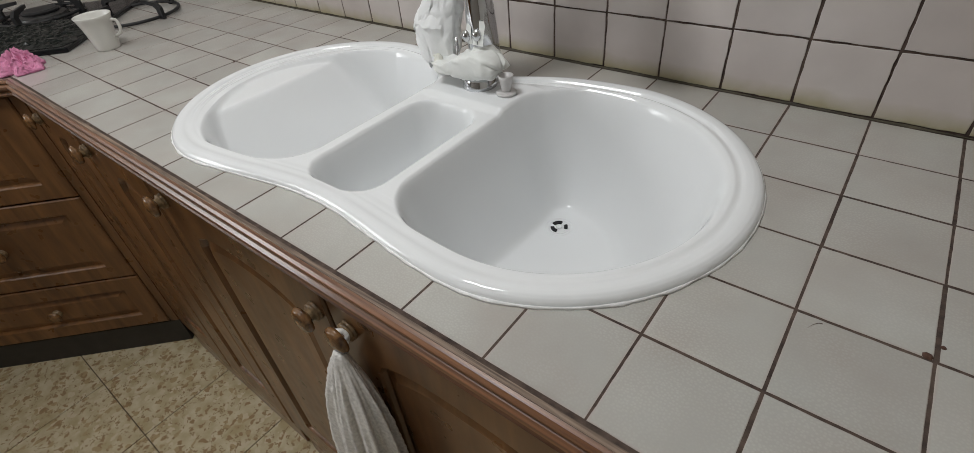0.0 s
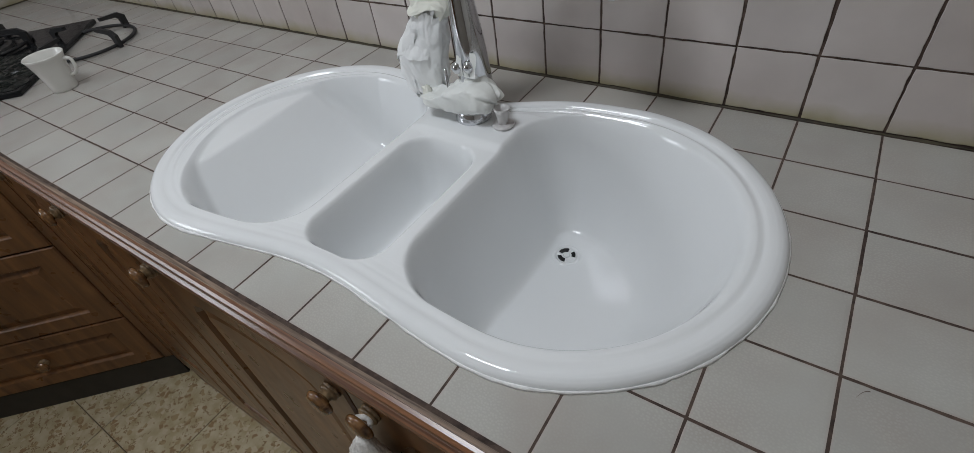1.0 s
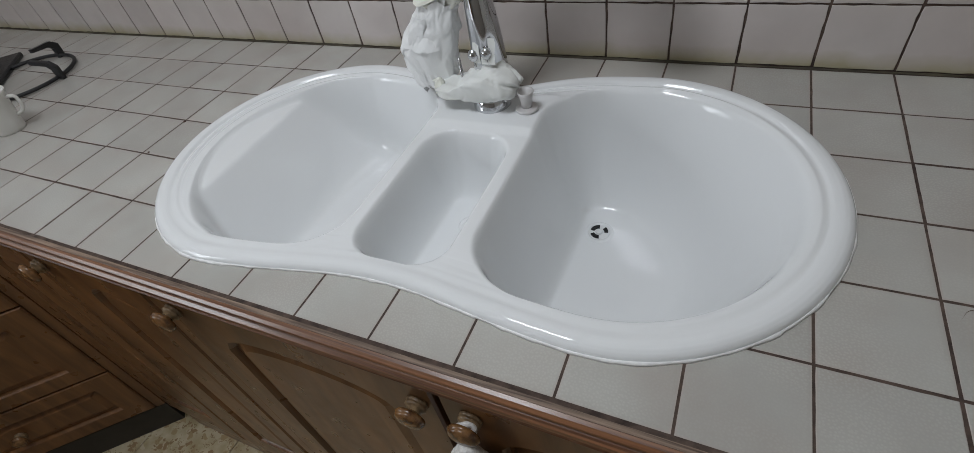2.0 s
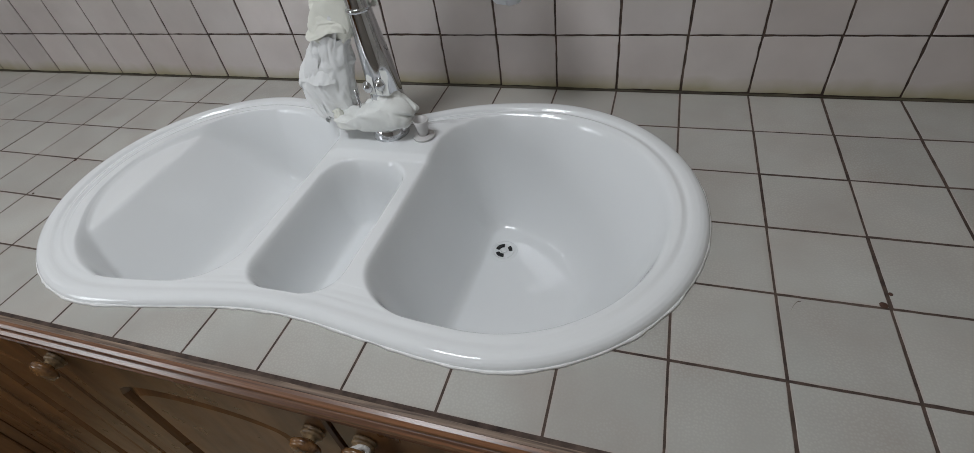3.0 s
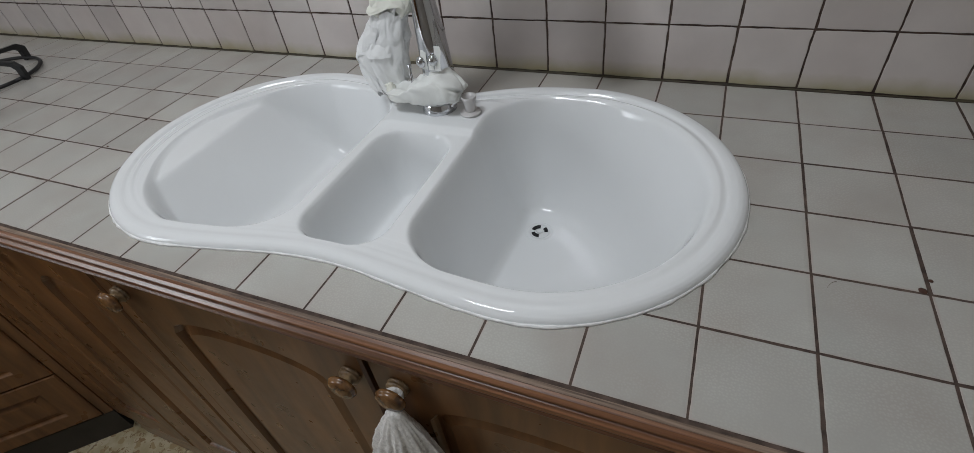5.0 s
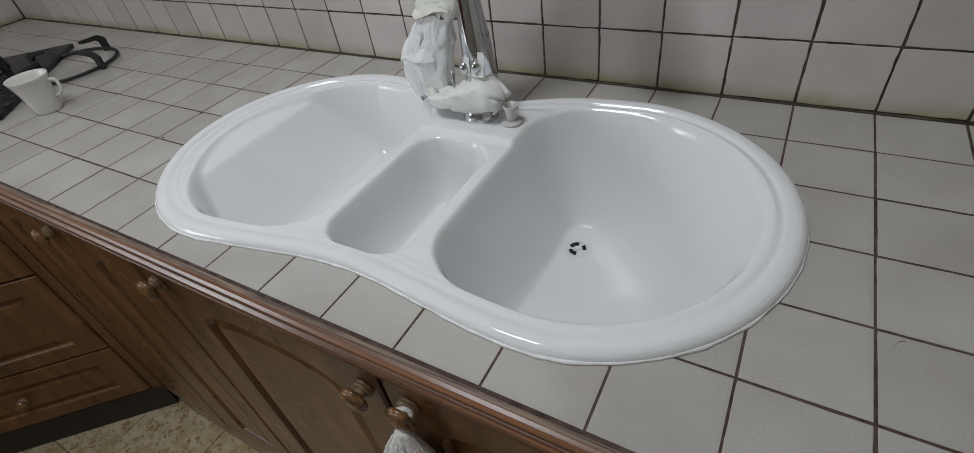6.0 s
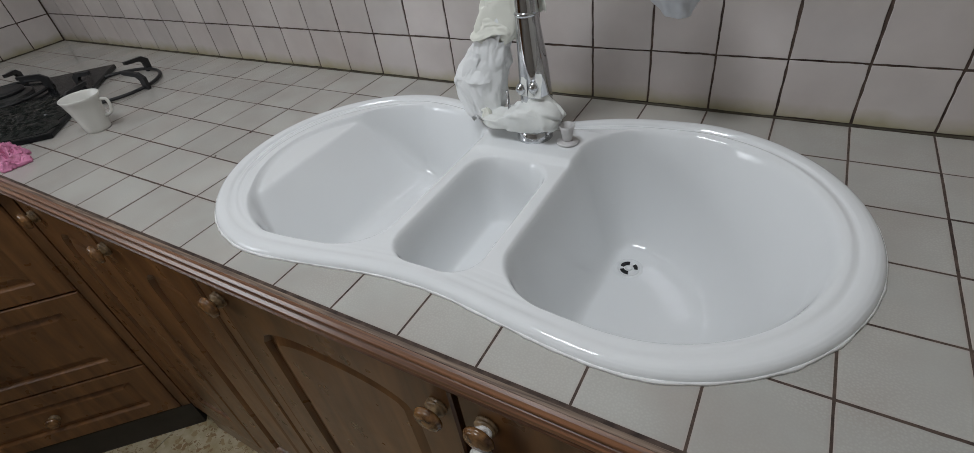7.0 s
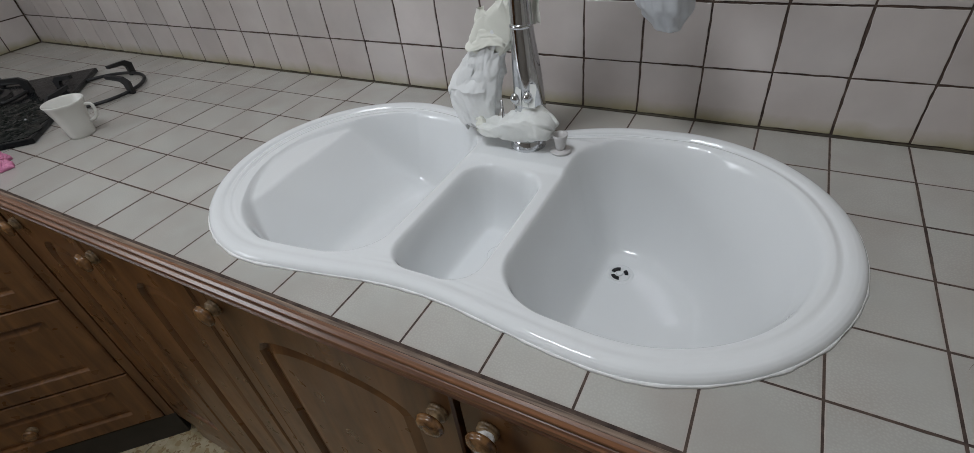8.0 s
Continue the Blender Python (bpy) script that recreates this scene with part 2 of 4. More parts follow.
for m in (M_TRIM, M_TRIM2):
    m.node_tree.nodes["Principled BSDF"].inputs["Coat Weight"].default_value = 0.7
    m.node_tree.nodes["Principled BSDF"].inputs["Coat Roughness"].default_value = 0.2
M_KNOB = wood_mat("knob_wood", (0.05, 0.021, 0.009), (0.30, 0.15, 0.055), (14, 14, 14), 0.24, 0.3)
M_COLLAR = mat("worn_collar", (0.30, 0.21, 0.115), 0.35, var=0.4, vscale=150, second=(0.10, 0.055, 0.025), sscale=90, samount=0.8)
M_DARK = mat("dark_plinth", (0.03, 0.026, 0.022), 0.6, var=0.2, vscale=20)
M_FLOOR = terrazzo_mat()
M_FJOINT = mat("floor_joint", (0.16, 0.12, 0.075), 0.9, var=0.2, vscale=30)
M_PLASTER = mat("plaster", (0.80, 0.785, 0.75), 0.8, var=0.03, vscale=3, bump=0.2, bscale=120)
M_TAUPE = mat("unseen_wall_taupe", (0.40, 0.37, 0.34), 0.7, var=0.04, vscale=3, bump=0.2, bscale=120)
M_CHROME = mat("chrome", (0.60, 0.61, 0.63), 0.07, metal=1.0)
M_STEEL = mat("steel", (0.55, 0.55, 0.56), 0.25, metal=1.0)
M_BAG = mat("white_thin_plastic", (0.90, 0.91, 0.905), 0.5, var=0.04, vscale=20, bump=0.12, bscale=60, transmission=0.05)
M_PAPER = mat("masking_paper", (0.80, 0.815, 0.80), 0.62, var=0.05, vscale=30, bump=0.3, bscale=80, second=(0.78, 0.78, 0.70), sscale=12, samount=0.4)
M_CREAM = mat("cream_paper", (0.80, 0.80, 0.72), 0.6, var=0.05, vscale=30, bump=0.3, bscale=90)
M_GREYBAG = mat("bluish_plastic", (0.66, 0.68, 0.71), 0.3, var=0.05, vscale=20, bump=0.4, bscale=60, transmission=0.1)
M_CUP = mat("white_porcelain", (0.70, 0.69, 0.65), 0.18, var=0.02, vscale=8)
M_BLACK = mat("black_enamel", (0.009, 0.010, 0.011), 0.2, var=0.3, vscale=40, bump=0.8, bscale=45, rvar=0.1)
M_BLACK.node_tree.nodes["Principled BSDF"].inputs["Specular IOR Level"].default_value = 0.2
M_FOIL = mat("black_foil", (0.008, 0.010, 0.009), 0.12, var=0.3, vscale=40, bump=0.15, bscale=160, rvar=0.05)
M_FOIL.node_tree.nodes["Principled BSDF"].inputs["Specular IOR Level"].default_value = 0.22
M_BURNER = mat("sooty_metal", (0.09, 0.09, 0.09), 0.4, metal=0.8, var=0.4, vscale=60)
M_IRON = mat("cast_iron", (0.014, 0.014, 0.015), 0.55, var=0.2, vscale=60, bump=0.4, bscale=200)
M_PINK = mat("pink_cloth", (0.78, 0.33, 0.50), 0.85, var=0.15, vscale=60, bump=0.8, bscale=350, second=(0.58, 0.17, 0.33), sscale=90, samount=0.8)
M_TOWEL = mat("white_terry", (0.74, 0.72, 0.69), 0.95, var=0.16, vscale=220, bump=1.0, bscale=420)
M_CAP = mat("milky_plastic", (0.75, 0.73, 0.72), 0.3, transmission=0.25, var=0.02)
M_CRUMB = mat("brown_crumb", (0.075, 0.035, 0.022), 0.8, var=0.3, vscale=200)
# near-black colour that stands for the shade inside the drain openings
M_HOLE_SHADE = mat("painted_hole_shade", (0.006, 0.006, 0.007), 0.7)
M_GLOW = bpy.data.materials.new("diffuser_glow")
M_GLOW.use_nodes = True
M_GLOW.node_tree.nodes["Principled BSDF"].inputs["Emission Color"].default_value = (0.88, 0.94, 1, 1)
M_GLOW.node_tree.nodes["Principled BSDF"].inputs["Emission Strength"].default_value = 4
M_SKYPANE = bpy.data.materials.new("daylight_pane")
M_SKYPANE.use_nodes = True
M_SKYPANE.node_tree.nodes["Principled BSDF"].inputs["Emission Color"].default_value = (0.9, 0.96, 1, 1)
M_SKYPANE.node_tree.nodes["Principled BSDF"].inputs["Emission Strength"].default_value = 2.6


# ---- mesh helpers ----
def part(name, bm, material, parent=None, label="", smooth=False):
    me = bpy.data.meshes.new(name)
    bmesh.ops.recalc_face_normals(bm, faces=bm.faces)
    if smooth:
        for f in bm.faces:
            f.smooth = True
    bm.to_mesh(me)
    bm.free()
    me.materials.append(material)
    ob = new(name, me)
    if parent is not None:
        ob.parent = parent
    if label:
        ob["label"] = label
    return ob


def thing(name, label, category, group="", kind=""):
    return tagged(new(name), label, category, group, kind)


def add_box(bm, x0, y0, z0, x1, y1, z1, bevel=0.0, segs=2):
    vs = [bm.verts.new((x, y, z)) for x in (x0, x1) for y in (y0, y1) for z in (z0, z1)]
    fs = [bm.faces.new([vs[i] for i in q]) for q in ((0, 1, 3, 2), (4, 6, 7, 5), (0, 4, 5, 1), (2, 3, 7, 6), (0, 2, 6, 4), (1, 5, 7, 3))]
    if bevel:
        bmesh.ops.bevel(bm, geom=list({e for f in fs for e in f.edges}), offset=bevel, segments=segs, affect="EDGES", profile=0.5)
    return bm


def box(*a, bevel=0.0, segs=2):
    return add_box(bmesh.new(), *a, bevel=bevel, segs=segs)


def loft(rings, closed=True, cap0=False, cap1=False, bm=None, wrap=False):
    """Skin a row of rings of equal length."""
    bm = bm or bmesh.new()
    vs = [[bm.verts.new(p) for p in r] for r in rings]
    n = len(vs[0])
    for a, b in list(zip(vs, vs[1:])) + ([(vs[-1], vs[0])] if wrap else []):
        for i in range(n if closed else n - 1):
            j = (i + 1) % n
            bm.faces.new((a[i], a[j], b[j], b[i]))
    if cap0:
        bm.faces.new(vs[0][::-1])
    if cap1:
        bm.faces.new(vs[-1])
    return bm


def lathe(profile, n=32, c=(0, 0, 0), bm=None):
    """Turn (radius, height) pairs about the vertical through c."""
    rings = [[(c[0] + r * math.cos(2 * math.pi * i / n), c[1] + r * math.sin(2 * math.pi * i / n), c[2] + z) for i in range(n)] for r, z in profile]
    return loft(rings, cap0=profile[0][0] > 1e-6, cap1=profile[-1][0] > 1e-6, bm=bm)


def tube(points, radius, n=12, bm=None, caps=True):
    """A round bar along points; radius a number or a function of 0..1."""
    pts = [Vector(p) for p in points]
    rings, side = [], None
    for k, p in enumerate(pts):
        d = (pts[min(k + 1, len(pts) - 1)] - pts[max(k - 1, 0)]).normalized()
        if side is None:
            side = d.orthogonal().normalized()
        side = (side - d * side.dot(d)).normalized()
        up = d.cross(side)
        r = radius(k / (len(pts) - 1)) if callable(radius) else radius
        rings.append([p + r * (math.cos(2 * math.pi * i / n) * side + math.sin(2 * math.pi * i / n) * up) for i in range(n)])
    return loft(rings, cap0=caps, cap1=caps, bm=bm)


def sweep_wall(profile, path):
    """An open moulding: (out, up) profile carried along a plan path of (x, y, normal x, normal y)."""
    rings = [[(x + nx * o, y + ny * o, u) for o, u in profile] for x, y, nx, ny in path]
    return loft(rings, cap0=True, cap1=True)


# ---- sizes ----
P = 0.1                       # tile pitch
TOP = 0.9                     # counter top
FRONT = -0.604                # front of the tiling
DOORY = -0.612                # face of the doors
DC = Vector((-1.31, -0.612))  # inner corner where the diagonal unit begins
DU = Vector((-1, -1)) / math.sqrt(2)   # along the diagonal front
DN = Vector((1, -1)) / math.sqrt(2)    # out of it
DLEN = 0.71
DEND = DC + DU * DLEN


# ---- sink outline: a stadium with a waist in front and behind ----
SXA, SXB, SYC, SR = -0.572, -0.109, -0.314, 0.249


def waist(x, back):
    return np.where(back, 0.26 * np.exp(-((x + 0.37) / 0.12) ** 2), 0.13 * np.exp(-((x + 0.335) / 0.165) ** 2))


def middle(x):
    """Middle line of the sink, a little askew to the counter."""
    return SYC + 0.007 * np.clip((x + 0.34) / 0.25, -1, 1)


def inset(x, y):
    """How far inside the sink's outline a place lies."""
    x, y = np.asarray(x, float), np.asarray(y, float)
    c = middle(x)
    v = (y - c) / (1 - waist(x, y > c))
    dx = x - np.clip(x, SXA, SXB)
    return SR - np.hypot(dx, v)


def outline(e, n=220):
    """The outline drawn e inside the edge."""
    r, pts = SR - e, []
    straight, arc = SXB - SXA, math.pi * r
    total = 2 * (straight + arc)
    for i in range(n):
        s = total * i / n
        if s < straight:
            x, v = SXA + s, -r
        elif s < straight + arc:
            a = -math.pi / 2 + (s - straight) / r
            x, v = SXB + r * math.cos(a), r * math.sin(a)
        elif s < 2 * straight + arc:
            x, v = SXB - (s - straight - arc), r
        else:
            a = math.pi / 2 + (s - 2 * straight - arc) / r
            x, v = SXA + r * math.cos(a), r * math.sin(a)
        pts.append((x, float(middle(x)) + v * (1 - float(waist(x, v > 0)))))
    return pts


# ---- room shell ----
def wall(name, *a, material=None):
    return tagged(part(name, box(*a), material or M_PLASTER), "plain painted plaster wall of the kitchen", "wall", kind="structure")


wall("wall_north", WX0 - 0.15, 0.012, 0, WX1 + 0.15, 0.16, ZC)
wall("wall_west", WX0 - 0.15, WY0, 0, WX0 - 0.012, 0.009, ZC)
wall("wall_east", WX1, WY0, 0, WX1 + 0.15, 0.009, ZC)
# unseen rear wall, toned darker so the chrome mirrors a dim room
wall("wall_south", WX0 - 0.15, WY0 - 0.15, 0, WX1 + 0.15, WY0 - 0.003, ZC, material=M_TAUPE)
tagged(part("ceiling", box(WX0 - 0.15, WY0 - 0.15, ZC + 0.003, WX1 + 0.15, 0.16, ZC + 0.15), M_PLASTER), "plain white painted plaster ceiling", "ceiling", kind="structure")
floor = tagged(part("floor", box(WX0 - 0.15, WY0 - 0.15, -0.1, WX1 + 0.15, 0.16, -0.004), M_FJOINT), "beige terrazzo tile floor with brown chips", "floor", kind="structure")

window = tagged(new("window_1"), "bright kitchen window letting in daylight", "window", kind="structure")
part("pane", box(WX0 - 0.008, -2.3, 1.10, WX0 - 0.002, -1.4, 2.02), M_SKYPANE, window)
for a in ((-2.34, 1.06, -1.36, 1.10), (-2.34, 2.02, -1.36, 2.06), (-2.34, 1.10, -2.3, 2.02), (-1.4, 1.10, -1.36, 2.02)):
    part("window_frame", box(WX0 - 0.011, a[0], a[1], WX0 + 0.025, a[2], a[3]), M_PLASTER, window)

lamp = thing("ceiling_light", "square white ceiling light panel with a bright diffuser", "ceiling light")
for a in ((-0.24, -0.24, 0.24, -0.22), (-0.24, 0.22, 0.24, 0.24), (-0.24, -0.22, -0.22, 0.22), (0.22, -0.22, 0.24, 0.22)):
    part("frame", box(PANEL[0] + a[0], PANEL[1] + a[1], 2.495, PANEL[0] + a[2], PANEL[1] + a[3], ZC), M_PLASTER, lamp)
part("diffuser", box(PANEL[0] - 0.219, PANEL[1] - 0.219, 2.506, PANEL[0] + 0.219, PANEL[1] + 0.219, 2.512), M_GLOW, lamp, "bright white diffuser")


# ---- sink ----
def smin(a, b, k):
    h = np.clip(0.5 + 0.5 * (b - a) / k, 0, 1)
    return b * (1 - h) + a * h - k * h * (1 - h)


def smax(a, b, k):
    return -smin(-a, -b, k)


def corner(a, b, r):
    """How far inside two sides a place lies, where they meet in a corner of radius r."""
    return np.where((a < r) & (b < r), r - np.hypot(r - a, r - b), np.minimum(a, b))


def drop(d, w, r=0.006, power=2.3):
    """Side of a bowl: a small rounded lip, a steep wall and a fillet, 0 to 1."""
    d = np.where(d > r, d, np.where(d < -r, 0, (d + r) ** 2 / (4 * r)))
    t = np.clip(d / w, 0, 1)
    return 1 - (1 - t) ** power


RIM_E = np.array([0.0, 0.0012, 0.004, 0.008, 0.013, 0.018, 0.0215, 0.0235, 0.0255, 0.0275, 0.0300, 0.0320, 0.0335, 0.0355, 0.0372, 0.0390, 0.0405, 0.0420, 0.0440, 0.050, 0.3])
RIM_Z = np.array([0.0005, 0.0050, 0.0086, 0.0108, 0.0117, 0.0114, 0.0107, 0.0092, 0.0071, 0.0066, 0.0074, 0.0084, 0.0086, 0.0076, 0.0062, 0.0060, 0.0066, 0.0073, 0.0078, 0.0080, 0.0080])


def rim_height(e, x, y):
    """Rolled rim with two fine ridges, which fade out along the front."""
    ridged = np.interp(e, RIM_E, RIM_Z)
    plain = np.interp(e, [0, 0.0012, 0.004, 0.008, 0.013, 0.018, 0.023, 0.0335, 0.042, 0.050, 0.3], [0.0005, 0.0050, 0.0086, 0.0108, 0.0117, 0.0114, 0.0104, 0.0098, 0.0093, 0.0082, 0.0080])
    f = np.clip((y + 0.53) / 0.16, 0.12, 1) * (1 - 0.55 * np.clip((x + 0.02) / 0.10, 0, 1))
    return plain + f * (ridged - plain)


def sink_height(x, y):
    e = inset(x, y)
    z = TOP + rim_height(e, x, y)
    # right bowl: steep beside the divider, widely rounded towards the round end
    right = corner(e - 0.0425, x + 0.243, 0.075)
    fall = 0.026 * np.clip(1 - np.hypot(x + 0.157, y + 0.212) / 0.32, 0, 1)
    u = np.clip((x + 0.17) / 0.20, 0, 1)
    z = z - (0.178 + fall) * drop(right, 0.062 + 0.075 * u * u * (3 - 2 * u))
    # left bowl: a crescent shelf at the round end, a straight edge, then a long slanting side
    k = np.clip((-0.60 - x) / 0.12, 0, 1)
    left = corner(e - 0.0425 - 0.017 * k, -0.424 - x, 0.065)
    shelf = smax(0.0045 + 0.11 * (x + 0.775), 0.0122 + 1.42 * (x + 0.705), 0.006)
    z = z - np.maximum(smin(np.maximum(shelf, 0.0035), 0.140 * drop(left, 0.050), 0.022 + 0.05 * np.clip((y + 0.30) / 0.12, 0, 1)), 0)
    mid = corner(np.minimum(x + 0.396, -0.271 - x), np.minimum(y + 0.500, -0.250 - y), 0.042)
    z = z - 0.106 * drop(mid, 0.034)
    deck = np.clip((y + 0.246) / 0.015, 0, 1) * np.clip(1 - np.abs((x + 0.325) / 0.1) ** 4, 0, 1) * np.clip((e - 0.03) / 0.03, 0, 1)
    return z + 0.007 * deck * deck * (3 - 2 * deck)


sink = thing("kitchen_sink", "white enamel oval sink with two bowls and a small middle basin", "sink")
STEP = 0.0025
gx, gy = np.arange(-0.83, 0.15, STEP), np.arange(-0.575, -0.055, STEP)
GX, GY = np.meshgrid(gx, gy, indexing="ij")
GE = inset(GX, GY)
GZ = sink_height(GX, GY) - 0.0014 * np.clip((0.0600 - GE) / 0.004, 0, 1)
keep = GE > 0.0530
index = -np.ones(GX.shape, int)
index[keep] = np.arange(keep.sum())
a, b, c, d = index[:-1, :-1], index[1:, :-1], index[1:, 1:], index[:-1, 1:]
ok = (a >= 0) & (b >= 0) & (c >= 0) & (d >= 0)
me = bpy.data.meshes.new("basin")
me.from_pydata(np.stack([GX[keep], GY[keep], GZ[keep]], 1).tolist(), [], np.stack([a[ok], b[ok], c[ok], d[ok]], 1).tolist())
me.polygons.foreach_set("use_smooth", [True] * len(me.polygons))
me.materials.append(M_SINK)
basin = new("basin", me)
basin.parent = sink
rings = []
for e in [0.0, 0.0006, 0.0012, 0.0024] + [0.004 + 0.0014 * i for i in range(13)] + [0.0217 + 0.0008 * i for i in range(30)] + [0.0457 + 0.0009 * i for i in range(17)]:
    xy = np.array(outline(e, 760))
    zz = sink_height(xy[:, 0], xy[:, 1]) if e > 0.03 else TOP + rim_height(np.full(760, e), xy[:, 0], xy[:, 1])
    rings.append([(x, y, z) for (x, y), z in zip(xy.tolist(), zz.tolist())])
part("rim", loft(rings), M_SINK, sink, "rolled white rim", smooth=True)

# bead of sealant round the rim, laid unevenly
rings = [[], [], [], []]
for i, (x, y) in enumerate(outline(0, 300)):
    q = noise.noise((x * 28, y * 28, 3.1)) * 0.5 + noise.noise((x * 90, y * 90, 1.7)) * 0.4
    w = 0.0014 + 0.0036 * max(q, -0.38)
    ox, oy = outline(-w, 300)[i]
    ix, iy = outline(0.004, 300)[i]
    rings[0].append((ox, oy, TOP + 0.0001))
    rings[1].append((0.35 * x + 0.65 * ox, 0.35 * y + 0.65 * oy, TOP + 0.0016))
    rings[2].append((x, y, TOP + 0.0035 + 0.0008 * q))
    rings[3].append((ix, iy, TOP + 0.001))
tagged(part("sealant_bead", loft(rings, wrap=True), M_SEAL, smooth=True), "uneven white sealant bead round the sink rim", "sealant")

# small outlet hole of the middle basin
OX, OY = -0.319, -0.334
OZ = float(sink_height(np.array([OX]), np.array([OY]))[0]) + 0.0004
outlet = thing("basin_outlet", "small white outlet plug with a black dot painted for the shade in the opening in the middle basin", "drain")
part("flange", lathe([(0.010, 0.0006), (0.0125, 0.0022), (0.0155, 0.0026), (0.018, 0.0018), (0.0195, 0.0003), (0.0195, -0.004)], 32, (OX, OY, OZ)), M_SINK, outlet, smooth=True)
part("plug_plate", lathe([(0.0, 0.0008), (0.0105, 0.0008), (0.0105, -0.004)], 28, (OX, OY, OZ)), M_SINK, outlet)
# raised black dots; the plate is uncut, the holes' shade is only painted
for q in (0.6, 2.7, 4.8):
    part("slot", lathe([(0.0, 0.0014), (0.0022, 0.0013), (0.0026, 0.0006)], 12, (OX + 0.0062 * math.cos(q), OY + 0.0062 * math.sin(q), OZ)), M_HOLE_SHADE, outlet, "black dot painted for the shade in the opening")

# drain
DX, DY = -0.157, -0.212
DZ = float(sink_height(np.array([DX]), np.array([DY]))[0]) + 0.0005
drain = thing("sink_drain", "small white sink strainer with dark slots in the bowl", "drain")
part("flange", lathe([(0.0165, 0.0002), (0.0175, 0.0016), (0.0195, 0.0026), (0.0225, 0.0020), (0.0255, 0.0003), (0.0255, -0.004)], 36, (DX, DY, DZ)), M_SINK, drain, smooth=True)
part("strainer_plate", lathe([(0.0, 0.0008), (0.0165, 0.0012), (0.0165, -0.004)], 36, (DX, DY, DZ)), M_SINK, drain)
part("screw_cap", lathe([(0.0, 0.0042), (0.004, 0.0042), (0.0055, 0.0036), (0.006, 0.001)], 6, (DX, DY, DZ)), M_SINK, drain, "white hexagonal cap")
# solid black arcs on the strainer plate, painted as shade in its openings
for a0, a1 in ((0.15, 0.95), (1.7, 3.0), (3.7, 4.9)):
    bm = bmesh.new()
    steps = [a0 + (a1 - a0) * i / 8 for i in range(9)]
    ring = [(DX + r * math.cos(q), DY + r * math.sin(q)) for r, qs in ((0.0085, steps), (0.0145, steps[::-1])) for q in qs]
    loft([[(x, y, DZ - 0.002) for x, y in ring], [(x, y, DZ + 0.0036) for x, y in ring]], cap0=True, cap1=True, bm=bm)
    part("slot", bm, M_HOLE_SHADE, drain, "black arc painted for the shade in the opening")


# ---- counter top ----
def in_counter(x, y):
    """Tiled area: the run along the back wall, the diagonal corner and the leg along the left wall."""
    if x < WX0 or y > 0:
        return False
    if y > FRONT:
        return True
    if x < DEND.x + 0.012:
        return y > -2.4
    return (Vector((x, y)) - DC).dot(DN) < -0.012 and x < DC.x + 0.02


CX1 = 1.3
countertop = tagged(new("countertop"), "tiled kitchen counter with off-white tiles and brown joints", "countertop", kind="structure")


def cells(x0, x1, y0, y1, n):
    """The parts of a rectangle that lie clear of the sink's cut-out, as a list of small squares."""
    xs, ys = np.linspace(x0, x1, n + 1), np.linspace(y0, y1, n + 1)
    m = inset(*np.meshgrid(xs, ys, indexing="ij")) < 0.016
    return xs, ys, m


def slab_with_hole(bm, x0, x1, y0, y1, z, n):
    xs, ys, m = cells(x0, x1, y0, y1, n)
    vs = {}
    for i in range(n):
        for j in range(n):
            if m[i, j] and m[i + 1, j] and m[i, j + 1] and m[i + 1, j + 1]:
                q = []
                for u, v in ((i, j), (i + 1, j), (i + 1, j + 1), (i, j + 1)):
                    if (u, v) not in vs:
                        edge = u in (0, n) or v in (0, n)
                        vs[u, v] = bm.verts.new((xs[u], ys[v], z - (0.0003 if edge else 0)))
                    q.append(vs[u, v])
                bm.faces.new(q)
    border = [e for e in bm.edges if len(e.link_faces) == 1]
    out = bmesh.ops.extrude_edge_only(bm, edges=border)
    for v in out["geom"]:
        if isinstance(v, bmesh.types.BMVert):
            v.co.z = TOP - 0.009
    return bm


# joint bed, a little below the tiles
bm = bmesh.new()
xs, ys = np.arange(-0.9, 0.2001, 0.01), np.arange(-0.60, 0.0001, 0.01)
m = inset(*np.meshgrid(xs, ys, indexing="ij")) < 0.016
vs = {}
for i in range(len(xs) - 1):
    for j in range(len(ys) - 1):
        if m[i, j] and m[i + 1, j] and m[i, j + 1] and m[i + 1, j + 1]:
            bm.faces.new([vs.setdefault(k, bm.verts.new((xs[k[0]], ys[k[1]], TOP - 0.0004))) if k not in vs else vs[k] for k in ((i, j), (i + 1, j), (i + 1, j + 1), (i, j + 1))])
for poly in (((WX0, -0.6), (-0.9, -0.6), (-0.9, 0.0), (WX0, 0.0)), ((0.2, -0.6), (CX1, -0.6), (CX1, 0), (0.2, 0)), ((DC.x + 0.01, FRONT), (CX1, FRONT), (CX1, -0.6), (DC.x + 0.01, -0.6)),
             ((WX0, -2.4), (DEND.x + 0.012, -2.4), (DEND.x + 0.012, DEND.y + 0.005), (DC.x + 0.01, -0.6), (WX0, -0.6))):
    bm.faces.new([bm.verts.new((x, y, TOP - 0.0004)) for x, y in poly])
part("joint_bed", bm, M_GROUT, countertop, "dark brown grout")


